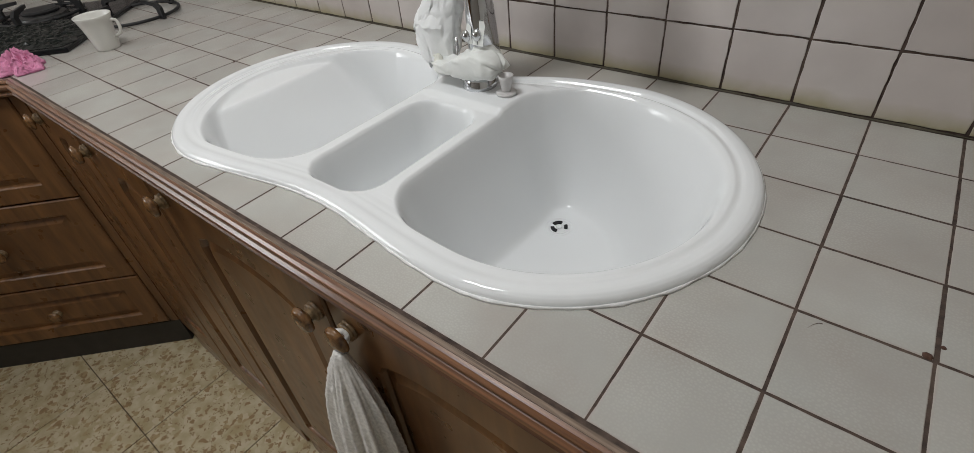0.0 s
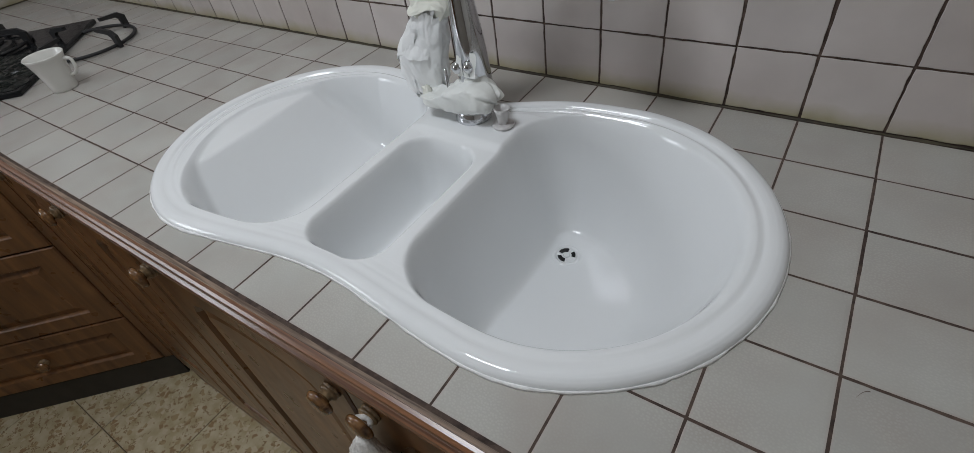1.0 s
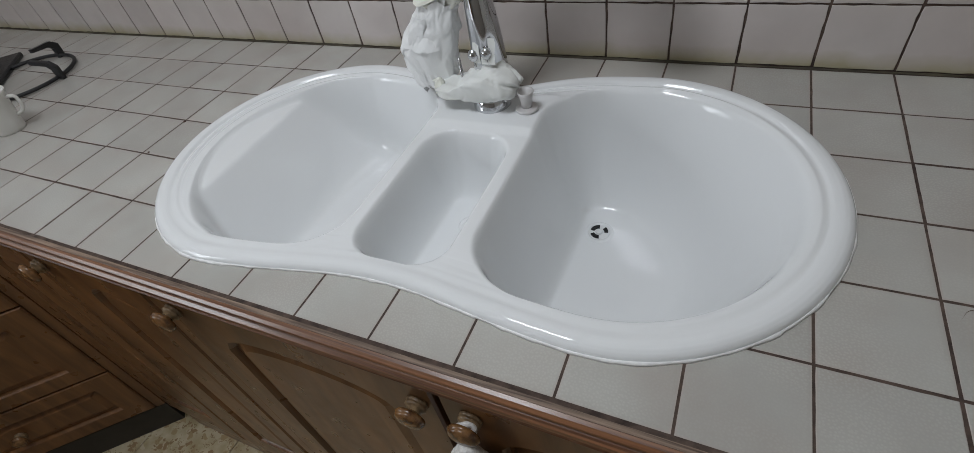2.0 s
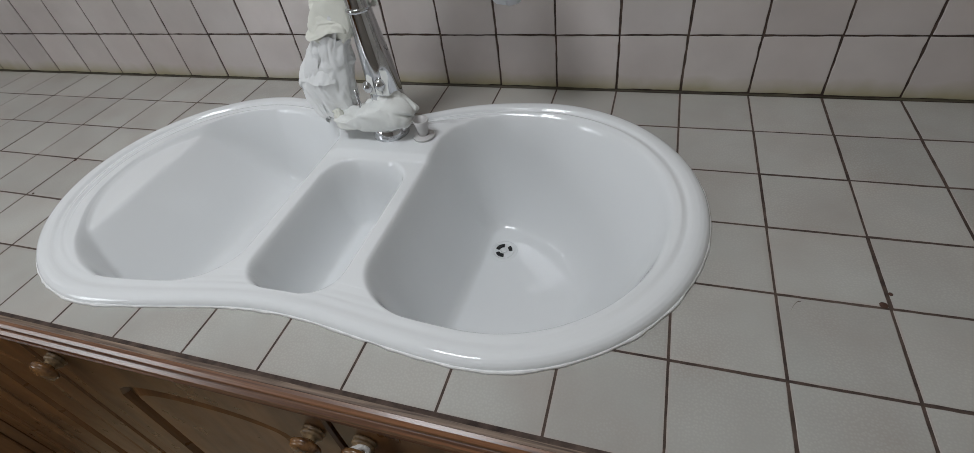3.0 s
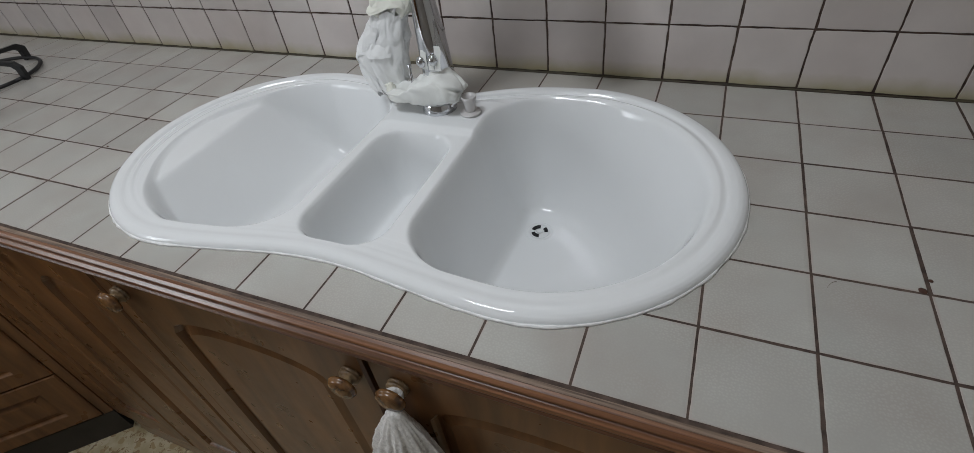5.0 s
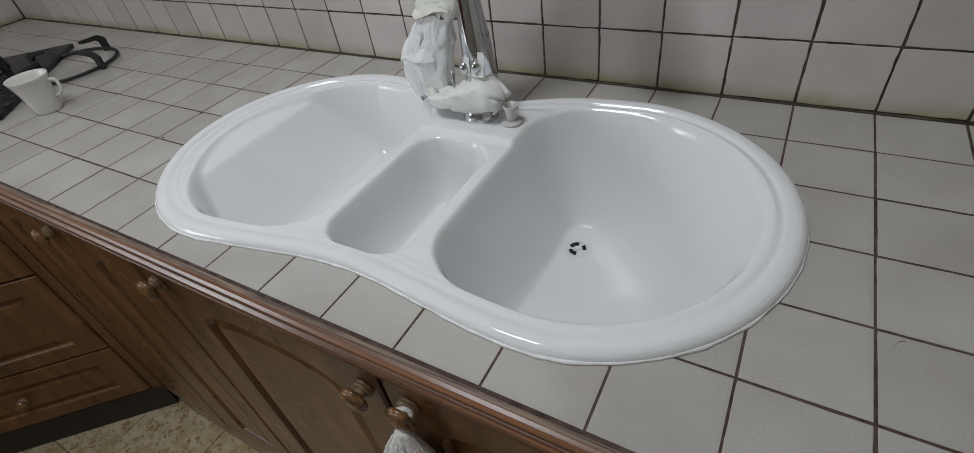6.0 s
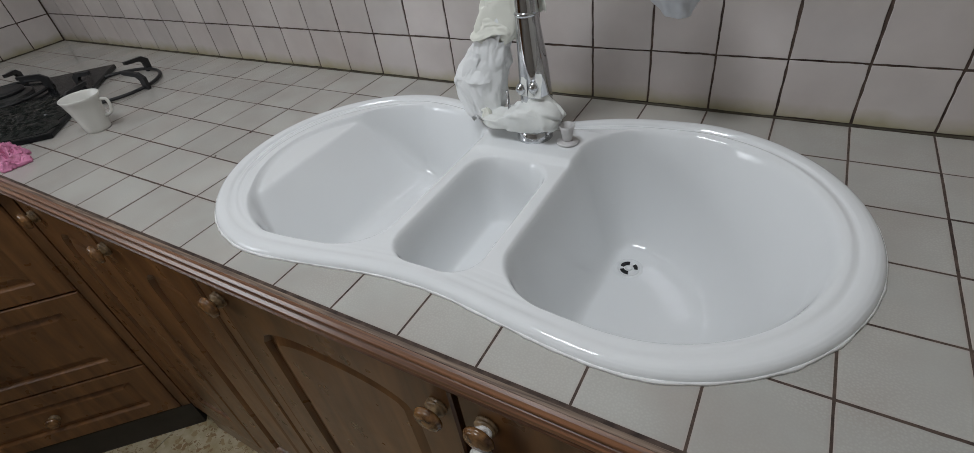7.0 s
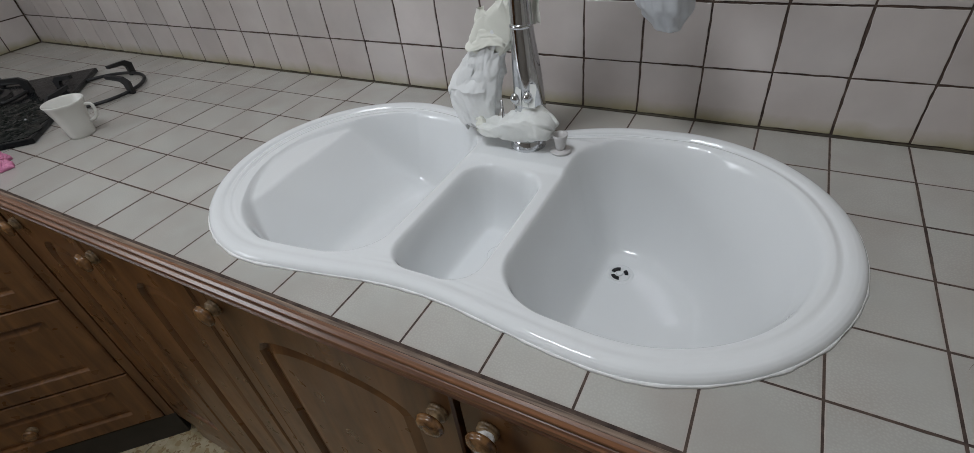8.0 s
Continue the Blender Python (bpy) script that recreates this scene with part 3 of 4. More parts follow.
def moulding_path():
    yield CX1, FRONT, 0, -1
    k = math.tan(math.radians(22.5))
    yield DC.x + 0.012 * k, FRONT, -(-k), -1
    x = DEND.x + 0.012
    yield x, DEND.y + 0.005, 1, -k
    yield x, -2.4, 1, 0


PROFILE = [(0.0005, TOP - 0.0078), (0.0005, TOP + 0.001), (0.0062, TOP + 0.0016), (0.0104, TOP + 0.0008), (0.0135, TOP - 0.002), (0.0142, TOP - 0.0042), (0.0115, TOP - 0.0055), (0.0115, TOP - 0.0068), (0.0146, TOP - 0.0081), (0.0181, TOP - 0.0114), (0.0189, TOP - 0.0153), (0.0166, TOP - 0.0182), (0.0127, TOP - 0.0195), (0.0127, TOP - 0.0208), (0.015, TOP - 0.0224), (0.0142, TOP - 0.0257), (0.0162, TOP - 0.0286), (0.015, TOP - 0.0322), (0.0092, TOP - 0.0351), (0.0005, TOP - 0.0354)]
trim = tagged(part("counter_trim", sweep_wall(PROFILE, list(moulding_path())), M_TRIM), "reddish brown varnished wood moulding along the counter edge", "trim", kind="structure")
part("worn_strip", sweep_wall([(0.0006, TOP + 0.0008), (0.0006, TOP + 0.0020), (0.0062, TOP + 0.0024), (0.0066, TOP + 0.0010)], list(moulding_path())), M_TRIM2, trim, "worn pale strip of wood")

# ---- cabinets ----
def arch(w, z0, z1, rise, n=24):
    """Door panel outline round its middle: a square foot and a low arch."""
    pts = [(-w + 2 * w * i / 8, z0) for i in range(8)] + [(w, z0 + (z1 - z0) * i / 8) for i in range(8)]
    for i in range(n + 1):
        u = 1 - 2 * i / n
        pts.append((w * u, z1 + rise * math.sqrt(max(0.0, 1 - abs(u) ** 2.4))))
    return pts + [(-w, z1 + (z0 - z1) * i / 8) for i in range(1, 8)]


def shrink(pts, d):
    """The same outline drawn d inside itself."""
    n, out = len(pts), []
    for i in range(n):
        p, q, r = Vector(pts[i - 1]), Vector(pts[i]), Vector(pts[(i + 1) % n])
        t = ((q - p).normalized() + (r - q).normalized())
        t = t.normalized() if t.length > 1e-6 else (r - q).normalized()
        side = Vector((-t.y, t.x))
        e = (r - q).normalized()
        k = max(0.5, abs(side.dot(Vector((-e.y, e.x)))))
        out.append(tuple(q + side * d / k))
    return out


def panel_front(bm, w, z0, z1, pts, thick=0.018):
    """A slab 2w wide with a grooved, raised panel; its face looks along -y, at y = 0."""
    n = len(pts)
    zc = (min(p[1] for p in pts) + max(p[1] for p in pts)) / 2

    def border(p):
        dx, dz = p[0], p[1] - zc
        k = min(w / abs(dx) if abs(dx) > 1e-6 else 9e9, ((z1 - zc) if dz > 0 else (zc - z0)) / abs(dz) if abs(dz) > 1e-6 else 9e9)
        return dx * k, zc + dz * k
    outer = [border(p) for p in pts]
    for cx, cz in ((w, z0), (w, z1), (-w, z0), (-w, z1)):
        k = min(range(n), key=lambda i: (outer[i][0] - cx) ** 2 + (outer[i][1] - cz) ** 2)
        outer[k] = (cx, cz)
    rnd = [(x * (1 - 0.003 / w), zc + (z - zc) * (1 - 0.003 / (z1 - z0) * 2)) for x, z in outer]
    loops = [(outer, thick), (outer, 0.003), (rnd, 0.0), (pts, 0.0), (shrink(pts, 0.003), 0.004), (shrink(pts, 0.005), 0.009), (shrink(pts, 0.010), 0.009), (shrink(pts, 0.026), 0.003), (shrink(pts, 0.028), 0.003)]
    return loft([[(x, y, z) for x, z in l] for l, y in loops], cap0=True, cap1=True, bm=bm)


def turned_out(prof, n=32):
    """A turned piece sticking out along -y; prof: (radius, distance out)."""
    bm = lathe(prof, n)
    bmesh.ops.transform(bm, matrix=Matrix.Rotation(math.radians(90), 4, "X"), verts=bm.verts)
    return bm


def add_knob(door, x, z, y=0.0):
    """A turned wooden knob and the worn collar that it stands on."""
    disc = [(0.0, 0.0130), (0.0080, 0.0130), (0.0088, 0.0150), (0.0150, 0.0158), (0.0176, 0.0170), (0.0186, 0.0190), (0.0184, 0.0212), (0.0170, 0.0222), (0.0172, 0.0232), (0.0155, 0.0252), (0.0090, 0.0272), (0.0, 0.0278)]
    neck = [(0.0, 0.0), (0.0125, 0.0), (0.0135, 0.0012), (0.0135, 0.0030), (0.0118, 0.0040), (0.0130, 0.0052), (0.0132, 0.0074), (0.0115, 0.0088), (0.0085, 0.0098), (0.0082, 0.0129), (0.0, 0.0129)]
    k = part("knob", turned_out(disc), M_KNOB, door, "turned wooden knob", smooth=True)
    k.location = (x, y, z)
    c = part("knob_collar", turned_out(neck), M_COLLAR, door, "worn pale collar of the knob", smooth=True)
    c.location = (x, y, z)
    return k


KZ, TZ = 0.829, 0.823


def door_cabinet(x0, x1, knob_x, panel, label, hollow_top=0.862, knob_z=KZ):
    cab = thing("base_cabinet", label, "cabinet", "base cabinets under the counter")
    part("body", box(x0, DOORY + 0.022, 0.095, x1, -0.03, 0.7), M_WOOD, cab)
    part("plinth", box(x0, DOORY + 0.006, 0.0, x1, DOORY + 0.024, 0.093, bevel=0.002), M_TRIM, cab, "reddish brown plinth board")
    w, cx = (x1 - x0) / 2 - 0.003, (x0 + x1) / 2
    bm = panel_front(bmesh.new(), w, 0.1, hollow_top, [(px + (panel[0] + panel[1]) / 2 - cx, pz) for px, pz in arch((panel[1] - panel[0]) / 2, 0.19, 0.756, 0.050)])
    door = part("door", bm, M_WOOD, cab, "arched raised-panel door")
    door.location = (cx, DOORY, 0)
    add_knob(door, knob_x - cx, knob_z)
    return cab


def post(x0, x1):
    p = thing("cabinet_post", "narrow varnished wooden post between two cabinet doors", "post")
    part("stile", box(x0, DOORY + 0.002, 0.095, x1, DOORY + 0.02, 0.862, bevel=0.001), M_WOOD, p)


D_LABEL = "dark brown varnished cabinet with arched panel door and round knob"
door_cabinet(-1.255, -0.992, -1.225, (-1.19, -1.05), D_LABEL)
door_cabinet(-0.988, -0.692, -0.955, (-0.885, -0.752), D_LABEL)
post(-0.690, -0.659)
sink_cab = door_cabinet(-0.657, -0.232, -0.257, (-0.588, -0.300), D_LABEL, knob_z=0.814)
add_knob([c for c in sink_cab.children if c.name.startswith("door")][0], -0.637 + 0.4445, 0.833)
door_cabinet(-0.229, 0.19, -0.19, (-0.165, 0.125), "dark brown varnished cabinet with arched door and towel on its knob", knob_z=TZ)
door_cabinet(0.194, 0.61, 0.575, (0.26, 0.54), D_LABEL)
door_cabinet(0.614, 1.03, 0.65, (0.68, 0.96), D_LABEL)
post(-1.295, -1.258)

# diagonal corner unit: drawers under the cooker top
unit = thing("drawer_unit", "dark brown varnished corner drawer unit with panelled drawer fronts", "drawer unit")
unit.matrix_world = Matrix.Translation((DC.x, DC.y, 0)) @ Matrix.Rotation(math.radians(45), 4, "Z")
part("body", box(-DLEN + 0.005, 0.03, 0.1, -0.005, 0.5, 0.82), M_WOOD, unit)
part("plinth", box(-DLEN, 0.004, 0.0, 0.0, 0.024, 0.096), M_DARK, unit, "dark plinth")
part("side_stile", box(-0.024, 0.003, 0.098, 0.0, 0.029, 0.862, bevel=0.001), M_WOOD, unit)
part("side_stile", box(-DLEN, 0.003, 0.098, -0.60, 0.029, 0.862, bevel=0.001), M_WOOD, unit)
for z0, z1 in ((0.1, 0.302), (0.306, 0.586), (0.590, 0.862)):
    w, zc = 0.285, (z0 + z1) / 2
    hw, hz = 0.225, (z1 - z0) / 2 - 0.045
    pts = [(-hw + 2 * hw * i / 8, zc - hz) for i in range(8)] + [(hw, zc - hz + 2 * hz * i / 6) for i in range(6)] + [(hw - 2 * hw * i / 8, zc + hz) for i in range(8)] + [(-hw, zc + hz - 2 * hz * i / 6) for i in range(6)]
    dr = part("drawer_front", panel_front(bmesh.new(), w, z0, z1, pts), M_WOOD, unit, "panelled drawer front")
    dr.location = (-0.312, 0, 0)
    add_knob(dr, 0, zc, 0.003)

leg = thing("base_cabinet", "dark brown varnished wooden cabinet along the side wall", "cabinet", "base cabinets under the counter")
part("body", box(WX0 + 0.01, -2.4, 0.095, DEND.x - 0.005, DEND.y - 0.01, 0.862), M_WOOD, leg)
part("plinth", box(WX0 + 0.01, -2.4, 0.0, DEND.x - 0.03, DEND.y - 0.01, 0.095), M_DARK, leg, "dark recessed plinth")


# ---- faucet ----
FX, FY = -0.343, -0.180
FZ = TOP + 0.0155
faucet = thing("kitchen_faucet", "chrome gooseneck faucet wrapped in plastic on the sink", "faucet")
part("base", lathe([(0.0, 0.018), (0.024, 0.018), (0.026, 0.012), (0.0285, 0.004), (0.029, -0.001)], 36, (FX + 0.013, FY, FZ)), M_CHROME, faucet, smooth=True)
CXF, CYF = -0.342, -0.156
BODY_R = [0.0262, 0.0252, 0.0240, 0.0226, 0.0205, 0.0184, 0.0168, 0.0163, 0.0163, 0.0163, 0.0163]
neck = [(CXF + 0.8 * (r - 0.0165), CYF, 0.952 + 0.26 * i / 10) for i, r in enumerate(BODY_R)]
HX, HY = -0.156, -0.103
for i in range(1, 17):
    a = math.pi * i / 16
    k = (1 - math.cos(a)) / 2
    neck.append((CXF + (HX - CXF) * k, CYF + (HY - CYF) * k, 1.212 + 0.1 * math.sin(a)))
neck += [(HX, HY, 1.19), (HX, HY, 1.165)]
part("spout", tube(neck, lambda u: float(np.interp(u * (len(neck) - 1), range(11), BODY_R)) if u < 0.36 else 0.013, 32), M_CHROME, faucet, smooth=True)
part("collar", lathe([(0.0168, -0.004), (0.0185, -0.002), (0.019, 0.0), (0.0185, 0.002), (0.0168, 0.004)], 32, (CXF, CYF, 1.100)), M_CHROME, faucet, smooth=True)
for dx, dz in ((-0.010, 0.012), (0.011, 0.016)):
    part("lever_stub", lathe([(0.0, -0.010), (0.006, -0.007), (0.009, 0.0), (0.006, 0.007), (0.0, 0.010)], 20, (CXF + dx + 0.004, CYF - 0.024, 0.981 + dz)), M_CHROME, faucet, smooth=True)
part("pop_up_rod", tube([(-0.372, -0.178, TOP + 0.012), (-0.376, -0.176, 0.985)], 0.0025, 8), M_STEEL, faucet, smooth=True)


def crumple(p, s, amount, seed):
    """Sharp-creased displacement of a place, with the folds bent by a slower drift."""
    q = Vector(p) * s + Vector((seed, seed * 0.7, 0))
    q = q + 0.9 * Vector((noise.noise(q * 0.6), noise.noise(q * 0.6 + Vector((9, 0, 0))), noise.noise(q * 0.6 + Vector((0, 9, 0)))))
    v = 1 - 2.4 * abs(noise.noise(q))
    u = 1 - 2.4 * abs(noise.noise(q * 2.3 + Vector((5, 1, 2))))
    w = 1 - 2.4 * abs(noise.noise(q * 5.1 + Vector((2, 7, 1))))
    return amount * (0.58 * v + 0.28 * u + 0.14 * w)


def facet(p, s, amount, seed):
    """Flat facets that meet in sharp creases, as in crumpled paper or film."""
    q = Vector(p) * s + Vector((seed, 0.6 * seed, 0.3 * seed))
    q = q + 0.35 * Vector((noise.noise(q), noise.noise(q + Vector((7, 0, 0))), noise.noise(q + Vector((0, 7, 0)))))
    d = noise.voronoi(q)[0]
    return amount * (min(1.0, 1.15 * (d[1] - d[0])) - 0.4)


# paper bagged round the lever, rounded, with soft creases
rings = []
for i in range(57):
    u = i / 56
    x = -0.413 + 0.129 * u
    end = math.sqrt(max(0.0, 1 - abs(2 * u - 1) ** 9))
    hw = 0.006 + (0.020 + 0.005 * math.sin(math.pi * u)) * end
    low = 0.935 + 0.002 * math.sin(9 * u)
    high = float(np.interp(u, [0, 0.25, 0.45, 0.7, 1], [0.947, 0.951, 0.966, 0.975, 0.966]))
    hz = 0.003 + (high - low) / 2 * end
    zc = (low + high) / 2
    ring = []
    for j in range(64):
        a = 2 * math.pi * j / 64
        c0, s0 = math.cos(a), math.sin(a)
        p = Vector((x + 0.010 * noise.noise((c0 * 1.4, s0 * 1.4, 2)), FY - 0.006 + hw * math.copysign(abs(c0) ** 0.5, c0), zc + hz * math.copysign(abs(s0) ** 0.5, s0)))
        q = Vector((p.x * 0.8 + 0.5 * p.z, p.y, p.z))
        ring.append(p + Vector((0, c0, s0)) * (facet(q, 34, 0.0062, 4.0) + facet(p, 75, 0.0018, 1.0)))
    rings.append(ring)
part("paper_wrap", loft(rings, cap0=True, cap1=True), M_PAPER, faucet, "crumpled pale masking paper", smooth=True)
rings = []
for i in range(24):
    u = i / 23
    r = 0.034 * math.cos(u * math.pi / 2 * 0.95) ** 0.5
    ring = []
    for j in range(44):
        a = 2 * math.pi * j / 44
        p = Vector((-0.320 - 0.012 * u + 1.05 * r * math.cos(a), FY + 0.014 + 0.75 * r * math.sin(a), 0.946 + 0.038 * u))
        ring.append(p + Vector((math.cos(a), math.sin(a), 0.5)) * facet(p, 36, 0.0050, 9.0))
    rings.append(ring)
part("paper_hood", loft(rings, cap1=True), M_PAPER, faucet, "folded pale paper hood", smooth=True)
# cream tuft where the bag meets the lever
rings = []
for i in range(16):
    u = i / 15
    r = 0.002 + 0.009 * math.sin(math.pi * (0.12 + 0.84 * u)) ** 0.7
    rings.append([Vector((-0.412 + r * math.cos(a), FY - 0.006 + 0.8 * r * math.sin(a), 0.928 + 0.028 * u)) + Vector((math.cos(a), math.sin(a), 0)) * facet(Vector((r * math.cos(a), r * math.sin(a), 0.03 * u)), 110, 0.007, 3.0) for a in [2 * math.pi * j / 30 for j in range(30)]])
part("paper_tuft", loft(rings, cap0=True, cap1=True), M_CREAM, faucet, "small cream paper tuft", smooth=True)

# thin bag gathered beside the column, in long soft folds
rings = []
for i in range(111):
    u = i / 110
    z = 0.919 + 0.179 * u
    cx = np.interp(u, [0, 0.12, 0.4, 0.65, 0.85, 1], [-0.428, -0.434, -0.436, -0.416, -0.396, -0.388])
    hx = np.interp(u, [0, 0.05, 0.18, 0.4, 0.58, 0.72, 0.9, 1], [0.016, 0.026, 0.040, 0.050, 0.046, 0.036, 0.030, 0.022])
    hy = np.interp(u, [0, 0.1, 0.4, 0.8, 1], [0.008, 0.017, 0.022, 0.018, 0.012])
    ring = []
    for j in range(150):
        a = 2 * math.pi * j / 150
        p = Vector((cx + hx * math.cos(a), CYF + 0.004 + hy * math.sin(a), z))
        n = Vector((math.cos(a), math.sin(a), 0.2 * math.sin(3 * a)))
        q = Vector((p.x * 1.5 + 0.5 * p.z, p.y * 1.2, p.z * 0.42 - 0.1 * p.x))
        ring.append(p + n * (-0.003 + crumple(q, 12, 0.006, 2.0) + facet(q, 38, 0.0045, 5.0) + facet(p, 90, 0.0014, 2.0)))
    rings.append(ring)
part("plastic_wrap", loft(rings, cap0=True, cap1=True), M_BAG, faucet, "crumpled thin white plastic bag", smooth=True)
rings = []
for i in range(31):
    u = i / 30
    z = 1.058 + 0.072 * u
    cx = -0.398 + 0.032 * u
    hx = np.interp(u, [0, 0.25, 0.6, 0.8, 1], [0.030, 0.038, 0.032, 0.020, 0.008])
    ring = []
    for j in range(60):
        a = 2 * math.pi * j / 60
        c0, s0 = math.cos(a), math.sin(a)
        p = Vector((cx + hx * math.copysign(abs(c0) ** 0.6, c0), CYF + 0.002 + 0.014 * math.copysign(abs(s0) ** 0.6, s0), z + 0.012 * noise.noise((c0 * 2, s0 * 2, 7))))
        ring.append(p + Vector((c0, s0, 0)) * crumple(Vector((p.x, p.y, 0.5 * p.z)), 13, 0.005, 6.0))
    rings.append(ring)
part("paper_collar", loft(rings, cap0=True, cap1=True), M_CREAM, faucet, "folded cream paper", smooth=True)

# loose layers of the bag over its core, draped in long folds with ragged lower edges
def bag_layer(name, a0, a1, z0, z1, grow, seed, material, label):
    rings = []
    for i in range(46):
        u = i / 45
        ring = []
        for j in range(70):
            v = j / 69
            a = math.radians(a0 + (a1 - a0) * v)
            low = z0 + 0.020 * noise.noise((v * 2.4, seed, 0.3)) + 0.003 * noise.noise((v * 9, seed, 1.3))
            high = z1 + 0.007 * noise.noise((v * 6, seed, 5.3))
            z = low + (high - low) * u
            k = (z - 0.908) / 0.19
            cx = np.interp(k, [0, 0.12, 0.4, 0.65, 0.85, 1, 1.3], [-0.426, -0.432, -0.436, -0.416, -0.398, -0.390, -0.380])
            hx = np.interp(k, [0, 0.05, 0.18, 0.4, 0.58, 0.72, 0.9, 1, 1.3], [0.012, 0.022, 0.036, 0.047, 0.042, 0.034, 0.032, 0.030, 0.020])
            hy = np.interp(k, [0, 0.1, 0.4, 0.8, 1], [0.010, 0.018, 0.023, 0.019, 0.014])
            fold = 1 - 2.2 * abs(noise.noise((v * 2.4 + 0.9 * u, u * 1.0, seed + 3)))
            q = Vector((0.045 * v + 0.016 * u, 0.01 * seed, 0.045 * u))
            out = grow + 0.0050 * fold * (1.15 - 0.5 * u) + facet(q, 62, 0.0052, seed) + facet(q, 150, 0.0016, seed + 4) + 0.004 * (1 - u) ** 3 - 0.002
            ring.append((cx + (hx + out) * math.cos(a), CYF + 0.004 + (hy + out) * math.sin(a), z))
        rings.append(ring)
    part(name, loft(rings, closed=False), material, faucet, label, smooth=True)


bag_layer("plastic_layer", 118, 262, 0.932, 1.040, 0.006, 1.7, M_BAG, "ruffled thin white plastic")
bag_layer("plastic_layer", 215, 330, 0.934, 1.062, 0.004, 4.1, M_BAG, "ruffled thin white plastic")
bag_layer("plastic_layer", 150, 300, 0.990, 1.100, 0.0025, 7.9, M_BAG, "ruffled thin white plastic")
bag_layer("plastic_layer", 130, 215, 0.928, 0.990, 0.005, 12.3, M_BAG, "ruffled thin white plastic")
bag_layer("paper_layer", 140, 330, 1.064, 1.118, 0.0035, 15.2, M_CREAM, "folded cream paper")
for k, (dx, h) in enumerate(((-0.006, 0.030), (0.006, 0.024), (0.017, 0.036))):
    rings = [[(CXF + 0.006 + dx + 0.005 * v + 0.004 * noise.noise((k, u * 2, v)), CYF - 0.0262 - 0.002 * math.sin(3 * u + k) + 0.004 * u + 0.25 * (dx + 0.005 * v) ** 2, 0.982 + h * u) for v in (-1, -0.3, 0.4, 1)] for u in (0, 0.2, 0.4, 0.6, 0.8, 1)]
    part("paper_scrap", loft(rings, closed=False), M_PAPER, faucet, "torn white paper scrap", smooth=True)

rings = [[(CXF + 0.012 + 0.016 * v + 0.004 * noise.noise((u * 5, v * 2, 3.0)), CYF + 0.016 - 0.010 * v * v + 0.004 * noise.noise((u * 6, v * 3, 8.0)), 1.098 + 0.075 * u + 0.012 * noise.noise((v * 3, 1.0, 2.0))) for v in [k / 8 for k in range(9)]] for u in [k / 14 for k in range(15)]]
part("paper_scrap", loft(rings, closed=False), M_CREAM, faucet, "torn cream paper scrap", smooth=True)

# wrapped spray head at the end of the spout
rings = []
for i in range(34):
    u = i / 33
    z = 1.083 + 0.115 * u
    r = np.interp(u, [0, 0.03, 0.1, 0.3, 0.6, 0.85, 1], [0.010, 0.017, 0.022, 0.036, 0.043, 0.03, 0.016])
    cx = HX + 0.016 * (1 - u) ** 2
    ring = []
    for j in range(64):
        a = 2 * math.pi * j / 64
        fold = 1
        p = Vector((cx + r * fold * math.cos(a), HY + 0.85 * r * fold * math.sin(a), z))
        q = Vector((p.x * 2.4 + 0.5 * p.z, p.y * 2.0, 0.22 * p.z))
        ring.append(p + Vector((math.cos(a), math.sin(a), 0)) * (crumple(q, 15, 0.004, 12.0) + facet(q, 30, 0.0075, 2.0)))
    rings.append(ring)
part("head_wrap", loft(rings, cap0=True, cap1=True), M_GREYBAG, faucet, "bluish white plastic round the spray head", smooth=True)

cap = thing("plastic_cap", "small milky plastic cap standing on the sink deck", "cap")
part("flange", lathe([(0.0, 0.0), (0.0165, 0.0), (0.017, 0.002), (0.0155, 0.0035), (0.009, 0.0045), (0.0, 0.005)], 28, (-0.271, -0.187, TOP + 0.0155)), M_CAP, cap, smooth=True)
part("sleeve", lathe([(0.0075, 0.004), (0.0085, 0.012), (0.010, 0.022), (0.0125, 0.030), (0.0105, 0.030), (0.008, 0.02), (0.0, 0.012)], 28, (-0.271, -0.187, TOP + 0.0155)), M_CAP, cap, smooth=True)

# ---- towel on the knob ----
towel = thing("hand_towel", "white terry hand towel hanging from a cabinet knob", "towel")
part("loop", tube([(-0.19 + 0.0088 * math.cos(a), DOORY - 0.0125 + 0.003 * math.sin(2 * a), TZ + 0.0088 * math.sin(a)) for a in [2 * math.pi * i / 24 for i in range(25)]], 0.0034, 8), M_TOWEL, towel, "white cloth loop", smooth=True)
rings = []
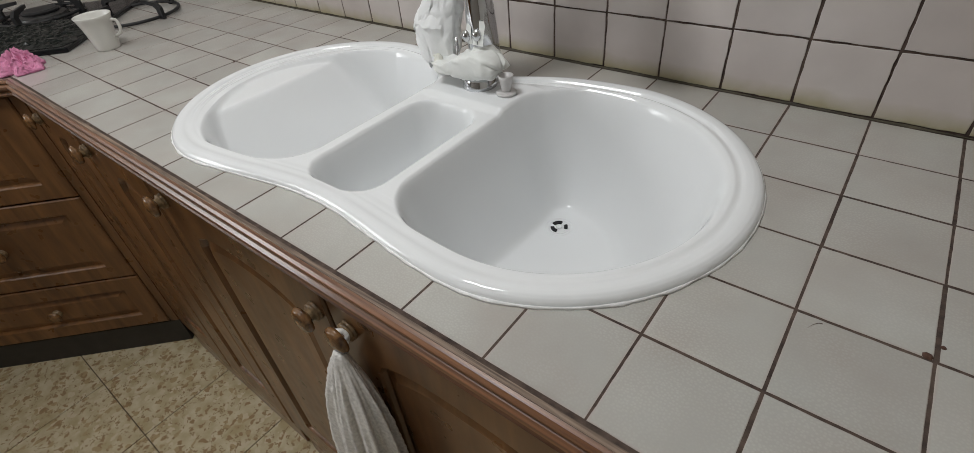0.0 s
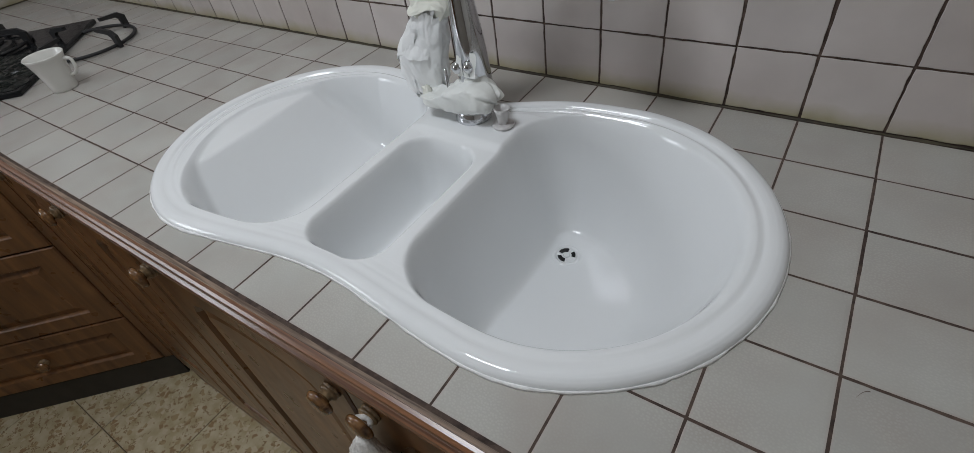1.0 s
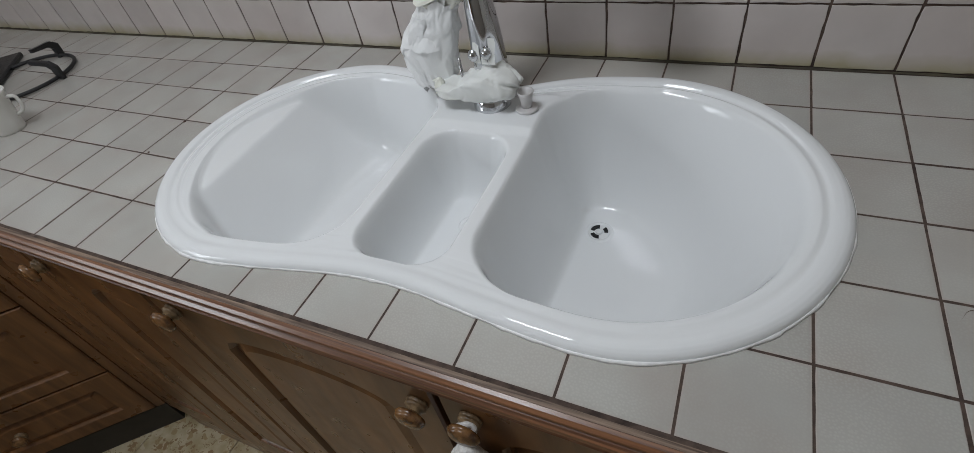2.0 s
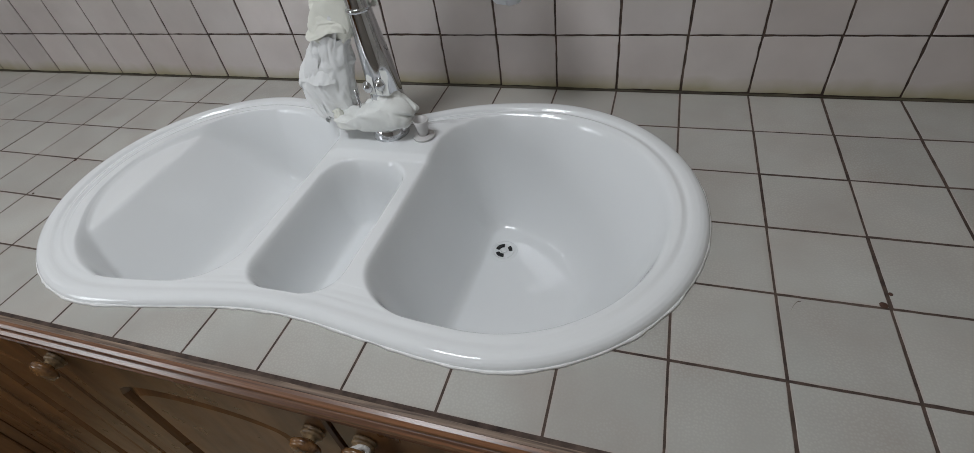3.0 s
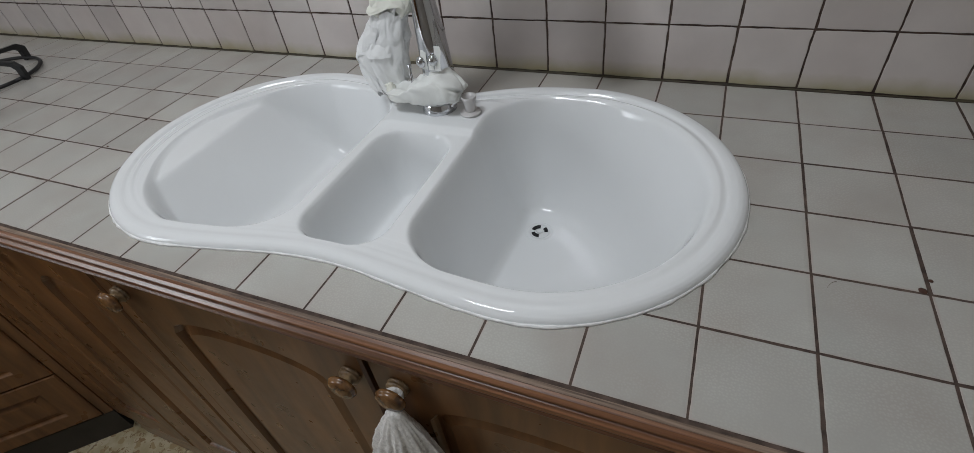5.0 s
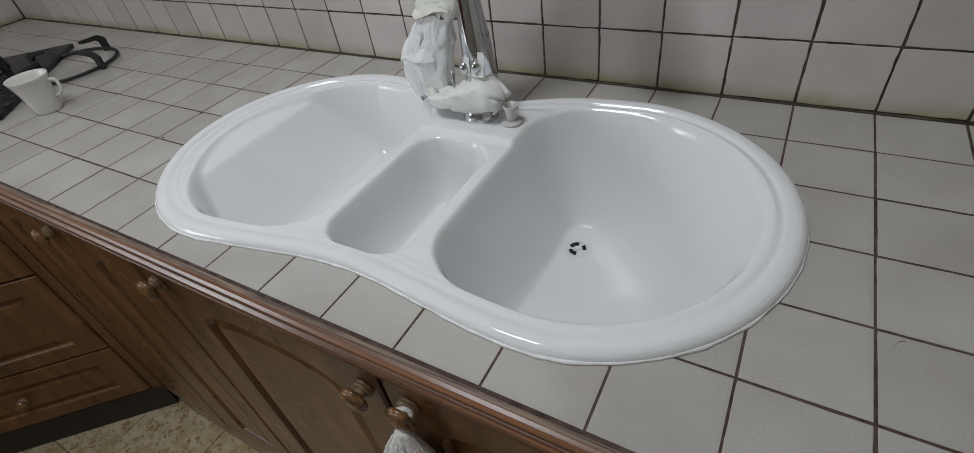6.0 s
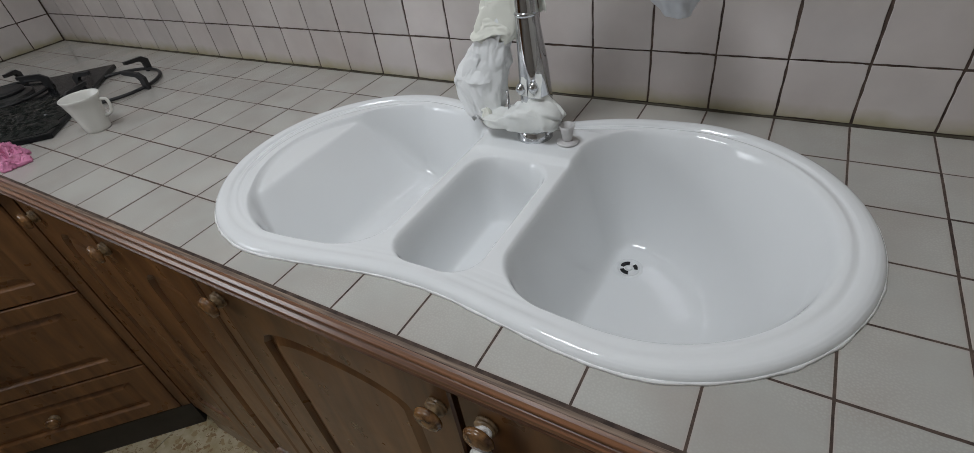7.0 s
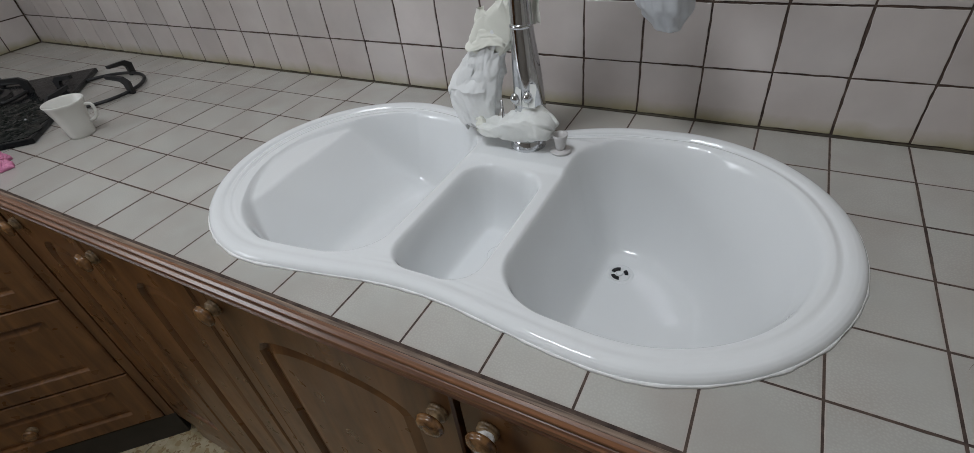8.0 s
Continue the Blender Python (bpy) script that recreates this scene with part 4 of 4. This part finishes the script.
for i in range(60):
    u = i / 59
    z = TZ - 0.010 - 0.40 * u
    hx = 0.006 + 0.066 * (1 - math.exp(-3.6 * u))
    hy = 0.006 + 0.026 * (1 - math.exp(-4 * u))
    ring = []
    for j in range(110):
        a = 2 * math.pi * j / 110
        depth = min(1, u * 5)
        fold = 1 + depth * (0.13 * math.sin(8 * a + 1.2 * math.sin(3 * u)) + 0.07 * math.sin(19 * a + 2 * u))
        p = Vector((-0.186 - 0.006 * u + hx * fold * math.cos(a), DOORY - 0.024 - 0.020 * u + hy * fold * math.sin(a), z))
        ring.append(p + Vector((math.cos(a), math.sin(a), 0)) * 0.0022 * noise.noise(p * 210))
    rings.append(ring)
part("cloth", loft(rings, cap0=True, cap1=True), M_TOWEL, towel, smooth=True)

# ---- cooker top, set across the corner ----
CM = Matrix.Translation((-1.365, -0.468, TOP)) @ Matrix.Rotation(math.radians(45), 4, "Z")   # local -x runs along the front, +y to the corner
cooker = thing("gas_cooktop", "black enamel gas cooktop set across the counter corner", "cooktop")
cooker.matrix_world = CM
part("tray", box(-0.56, 0.0, 0.0, 0.0, 0.47, 0.013, bevel=0.004), M_BLACK, cooker)
for bx, by, r in ((-0.235, 0.345, 0.05), (-0.45, 0.16, 0.038)):
    bn = part("burner", lathe([(0.0, 0.012), (r + 0.014, 0.012), (r + 0.012, 0.02), (r, 0.024), (0.0, 0.024)], 36, (bx, by, 0)), M_BURNER, cooker, "sooty metal burner ring", smooth=False)
    part("burner_cap", lathe([(r - 0.004, 0.024), (r - 0.002, 0.030), (r - 0.008, 0.034), (0.0, 0.035)], 36, (bx, by, 0)), M_IRON, bn, "black burner cap")
bm = bmesh.new()
rows = []
for i in range(71):
    row = []
    for j in range(41):
        x, y = -0.40 + 0.394 * i / 70, 0.012 + 0.245 * j / 40
        x += 0.012 * noise.noise((y * 30, 4.0, 1.0)) * (1 if i in (0, 70) else 0.6)
        edge = min(1.0, min(i, 70 - i) / 6, min(j, 40 - j) / 5)
        row.append((x, y, 0.0137 + edge * max(0.0, 0.006 + crumple(Vector((x, y, 0)), 42, 0.007, 31.0))))
    rows.append(row)
part("foil_cover", loft(rows, closed=False, bm=bm), M_FOIL, cooker, "crumpled glossy black covering")


def pan_support(name_label, cx, cy, z, r, turn):
    g = thing("pan_support", name_label, "pan support")
    part("ring", tube([(cx + r * math.cos(a), cy + r * math.sin(a), z + 0.006) for a in [2 * math.pi * i / 48 for i in range(49)]], 0.0042, 10), M_IRON, g, smooth=True)
    for k in range(4):
        a = turn + k * math.pi / 2
        c0, s0 = math.cos(a), math.sin(a)
        t = Vector((-s0, c0, 0)) * 0.0045
        prof = [(r + 0.012, 0.0), (r + 0.014, 0.030), (r - 0.002, 0.042), (r - 0.055, 0.046), (r - 0.055, 0.038), (r - 0.012, 0.032), (r - 0.004, 0.024), (r - 0.004, 0.0)]
        ringp = [Vector((cx + q * c0, cy + q * s0, z + h)) for q, h in prof]
        part("prong", loft([[p - t for p in ringp], [p + t for p in ringp]], cap0=True, cap1=True), M_IRON, g)
    return g


pan_support("black iron pan support ring lying on the tiles", -1.522, -0.241, TOP + 0.001, 0.115, math.radians(12))
bpos = CM @ Vector((-0.235, 0.345, 0.0135))
pan_support("black iron pan support on the cooktop burner", bpos.x, bpos.y, bpos.z, 0.105, math.radians(45))

# ---- cup ----
cup = thing("white_cup", "white porcelain cup with a square handle on the tiles", "cup")
CPX, CPY = -1.295, -0.402
prof = [(r * 0.86, h * 0.83) for r, h in ((0.0, 0.004), (0.024, 0.004), (0.026, 0.0), (0.0285, 0.0), (0.0305, 0.006), (0.033, 0.03), (0.0375, 0.06), (0.0435, 0.085), (0.0465, 0.092), (0.0455, 0.0935), (0.043, 0.091), (0.035, 0.06), (0.030, 0.03), (0.026, 0.01), (0.0, 0.008))]
part("bowl", lathe(prof, 40, (CPX, CPY, TOP)), M_CUP, cup, smooth=True)
ha = Vector((0.72, 0.69, 0)).normalized()
hp = [Vector((CPX, CPY, TOP + z)) + ha * r * 0.88 for r, z in ((0.034, 0.062), (0.046, 0.063), (0.053, 0.0615), (0.0555, 0.057), (0.0555, 0.046), (0.052, 0.036), (0.044, 0.029), (0.031, 0.026))]
part("handle", tube(hp, 0.0036, 12), M_CUP, cup, smooth=True)

# ---- pink cloth ----
rings = []
for i in range(60):
    u = i / 59
    r = 0.003 + 0.048 * u
    ring = []
    for j in range(120):
        a = 2 * math.pi * j / 120
        w = 1 + 0.18 * math.sin(3 * a + 1) + 0.1 * math.sin(7 * a + 4 * u)
        h = 0.026 * (1 - u ** 2.2) + 0.012 * (1 - u) * math.sin(9 * a + 10 * u) + 0.004
        p = Vector((r * w * math.cos(a), r * w * 0.85 * math.sin(a), h))
        ruffle = crumple(Vector((p.x, p.y, h)), 55, 0.009, 21.0) * min(1, u * 3)
        p += Vector((math.cos(a), math.sin(a), 0)) * ruffle
        h2 = max(0.0015, p.z + (facet(p, 60, 0.010, 3.0) + crumple(p, 110, 0.006, 8.0)) * min(1, (1 - u) * 4 + 0.3))
        ring.append((-1.350 + p.x, -0.570 + p.y, TOP + h2))
    rings.append(ring)
rings.append([(x, y, TOP + 0.0008) for x, y, z in rings[-1]])
tagged(part("pink_cloth", loft(rings, cap0=True, cap1=True), M_PINK, smooth=True), "crumpled bright pink cleaning cloth on the counter", "cloth")

# ---- framed tile board at the far right ----
board = thing("tile_trivet", "pale tile board with a reddish wooden edge on the counter", "trivet")
part("tile", box(0.522, -0.086, TOP + 0.001, 0.80, -0.004, TOP + 0.014, bevel=0.001), M_TILE, board)
part("edge_strip", box(0.505, -0.10, TOP + 0.0005, 0.519, -0.003, TOP + 0.0165, bevel=0.002), M_TRIM, board, "reddish wooden strip")
part("edge_strip", box(0.520, -0.10, TOP + 0.0005, 0.81, -0.088, TOP + 0.0165, bevel=0.002), M_TRIM, board, "reddish wooden strip")
sponge = thing("scouring_pad", "dark grey scouring pad on the tile board", "scouring pad")
rings = []
for i in range(10):
    u = i / 9
    rings.append([(0.580 + (0.035 * math.cos(a) * (1 - 0.5 * u * u)) * (1 + 0.1 * noise.noise((a, u, 1))), -0.045 + 0.024 * math.sin(a) * (1 - 0.5 * u * u), TOP + 0.0145 + 0.02 * u + 0.002 * noise.noise((a * 3, u * 4, 2))) for a in [2 * math.pi * k / 40 for k in range(40)]])
part("pad", loft(rings, cap0=True, cap1=True), M_IRON, sponge)


# ---- beads, wall bed and tiles ----
def bead(name, pts, label):
    """A thin uneven bead in the angle between counter and wall; pts: (x, y, out x, out y)."""
    rings = []
    for x, y, nx, ny in pts:
        q = 0.0024 + 0.0016 * noise.noise((x * 22, y * 22, 0.5)) + 0.0008 * noise.noise((x * 80, y * 80, 2))
        rings.append([(x + nx * 0.0002, y + ny * 0.0002, TOP - 0.001), (x + nx * q, y + ny * q, TOP + 0.0004), (x + nx * q * 0.5, y + ny * q * 0.5, TOP + q * 0.5), (x + nx * 0.0002, y + ny * 0.0002, TOP + q)])
    return tagged(part(name, loft(rings, cap0=True, cap1=True), M_CAULK), label, "trim", kind="structure")


bead("trim", [(x, 0.002, 0, -1) for x in np.arange(WX0 + 0.005, CX1, 0.008)], "yellowed mouldy bead between counter and wall tiles")
bead("trim", [(WX0 + 0.002, y, 1, 0) for y in np.arange(-2.3, -0.005, 0.02)], "yellowed mouldy bead between counter and wall tiles")

ZW0, WROWS = 0.993, 5        # first joint above the counter
wall_bed = tagged(part("wall_cladding", box(WX0 - 0.004, 0.0045, TOP - 0.01, WX1, 0.0115, ZW0 + P * WROWS), M_GROUT), "pinkish beige wall tiles with brown grout above the counter", "wall tiles", kind="structure")
wall_bed2 = tagged(part("wall_cladding", add_box(box(WX0 - 0.0115, -2.4, TOP - 0.01, WX0 - 0.0045, 0.004, ZW0 - 0.001), WX0 - 0.0115, -1.3, ZW0 - 0.001, WX0 - 0.0045, 0.004, ZW0 + P * WROWS), M_GROUT), "pinkish beige wall tiles with brown grout above the counter", "wall tiles", kind="structure")


def tile_mesh(name, w, h, material, t=0.0045, b=0.0006, ragged=0.0):
    """A tile lying flat round its middle, its face at z = 0, with slightly ragged edges."""
    w, h, n = w / 2, h / 2, 12
    walk_round = [(-w + 2 * w * i / n, -h) for i in range(n)] + [(w, -h + 2 * h * i / n) for i in range(n)] + [(w - 2 * w * i / n, h) for i in range(n)] + [(-w, h - 2 * h * i / n) for i in range(n)]
    seed = rnd.uniform(0, 50)
    rim = []
    for x, y in walk_round:
        cut = ragged * (0.5 + noise.noise((x * 60, y * 60, seed)) + 0.7 * noise.noise((x * 190, y * 190, seed)))
        rim.append((x * (1 - max(0.0, cut) / w), y * (1 - max(0.0, cut) / h)))
    inner = [(x * (1 - b / w), y * (1 - b / h)) for x, y in rim]
    bm = loft([[(x, y, -t) for x, y in rim], [(x, y, -b * 0.7) for x, y in rim], [(x, y, 0) for x, y in inner]], cap1=True)
    bmesh.ops.recalc_face_normals(bm, faces=bm.faces)
    me = bpy.data.meshes.new(name)
    bm.to_mesh(me)
    bm.free()
    me.materials.append(material)
    return me


def place(name, mesh, parent, m):
    ob = new(name, mesh)
    ob.parent = parent
    ob.matrix_world = m
    return ob


rnd = random.Random(4)
JW, JC = 0.0023, 0.0023
W_MESH = [tile_mesh("wall_tile", P - JW - k * 0.0002, P - JW - k * 0.0002, M_WALL, ragged=0.0009) for k in range(4)]
W_MESH0 = [tile_mesh("wall_tile", P - JW - k * 0.0002, ZW0 - TOP - JW - 0.001, M_WALL0, ragged=0.0009) for k in range(3)]
C_MESH = [tile_mesh("counter_tile", P - JC - k * 0.0001, P - 0.0022 - k * 0.0001, M_TILE, ragged=0.0004) for k in range(5)]


def jitter(a=0.35):
    return Matrix.Rotation(math.radians(rnd.uniform(-a, a)), 4, "Z") @ Matrix.Rotation(math.radians(rnd.uniform(-0.14, 0.14)), 4, "X") @ Matrix.Rotation(math.radians(rnd.uniform(-0.14, 0.14)), 4, "Y")


upright = Matrix.Rotation(math.radians(90), 4, "X")
for i in range(-23, 17):
    for j in range(-1, WROWS):
        zc = ZW0 + P * (j + 0.5) if j >= 0 else (TOP + 0.001 + ZW0) / 2
        m = Matrix.Translation((P * (i + 0.5) + rnd.uniform(-0.0005, 0.0005), 0.003 + rnd.uniform(-0.0004, 0.0004), zc + rnd.uniform(-0.0005, 0.0005))) @ upright @ jitter()
        place("wall_tile", rnd.choice(W_MESH) if j >= 0 else rnd.choice(W_MESH0), wall_bed, m)
side = Matrix.Rotation(math.radians(90), 4, "Z") @ upright
for i in range(24):
    for j in range(-1, WROWS):
        if i >= 13 and j >= 0:
            continue
        zc = ZW0 + P * (j + 0.5) if j >= 0 else (TOP + 0.001 + ZW0) / 2
        m = Matrix.Translation((WX0 - 0.003, -P * (i + 0.5), zc)) @ side @ jitter()
        place("wall_tile", rnd.choice(W_MESH) if j >= 0 else rnd.choice(W_MESH0), wall_bed2, m)

for i in range(-24, 13):
    for j in range(24):
        x, y = P * (i + 0.5), -P * (j + 0.5)
        h = P / 2
        corners = [(x + sx * h * 0.97, y + sy * h * 0.97) for sx in (-1, 1) for sy in (-1, 1)]
        inside = [in_counter(*c) for c in corners]
        if not all(inside):
            continue
        ins = inset(*np.meshgrid(np.linspace(x - h, x + h, 9), np.linspace(y - h, y + h, 9)))
        if ins.min() > 0.016:
            continue
        if ins.max() > 0.012:
            w, v = (P - JC - 0.0004) / 2, (P - 0.0028) / 2
            part("counter_tile", slab_with_hole(bmesh.new(), x - w, x + w, y - v, y + v, TOP + rnd.uniform(-0.0001, 0.0001), 24), M_TILE, countertop)
            continue
        m = Matrix.Translation((x + rnd.uniform(-0.0005, 0.0005), y + rnd.uniform(-0.0005, 0.0005), TOP + rnd.uniform(-0.0001, 0.0001))) @ jitter()
        place("counter_tile", rnd.choice(C_MESH), countertop, m)

# crumbs and scratches on the tiles
for x, y, r, label in ((0.2945, -0.3965, 0.0042, "small reddish brown crumb on a tile joint"), (0.3035, -0.381, 0.0024, "small reddish brown crumb on a tile joint"), (-0.898, -0.305, 0.0032, "dark crumb on a tile joint by the sink"), (-0.888, -0.396, 0.0022, "dark crumb on a tile joint by the sink")):
    tagged(part("crumb", lathe([(0.0, 0.0012), (r * 0.6, 0.0010), (r, 0.0)], 7, (x, y, TOP)), M_CRUMB), label, "crumb", "crumbs on the counter")
hair = [(0.222 - 0.010 * (i / 10), -0.406 - 0.013 * (i / 10) ** 2, TOP + 0.0004) for i in range(11)]
tagged(part("scratch", tube(hair, lambda u: 0.00035 * (1.05 - u), 5), M_CRUMB), "thin curved dark scratch on a counter tile", "scratch")

# floor tiles
FP = 0.285
F_MESH = tile_mesh("floor_tile", FP - 0.003, FP - 0.003, M_FLOOR, t=0.004, b=0.0006)
for i in range(-6, 11):
    for j in range(0, 12):
        x, y = -1.095 + FP * (i + 0.5), -0.579 - FP * (j + 0.5) + FP
        if x - FP / 2 < WX0 - 0.1 or x + FP / 2 > WX1 + 0.1 or y - FP / 2 < WY0 - 0.1:
            continue
        place("floor_tile", F_MESH, floor, Matrix.Translation((x, y, 0)))
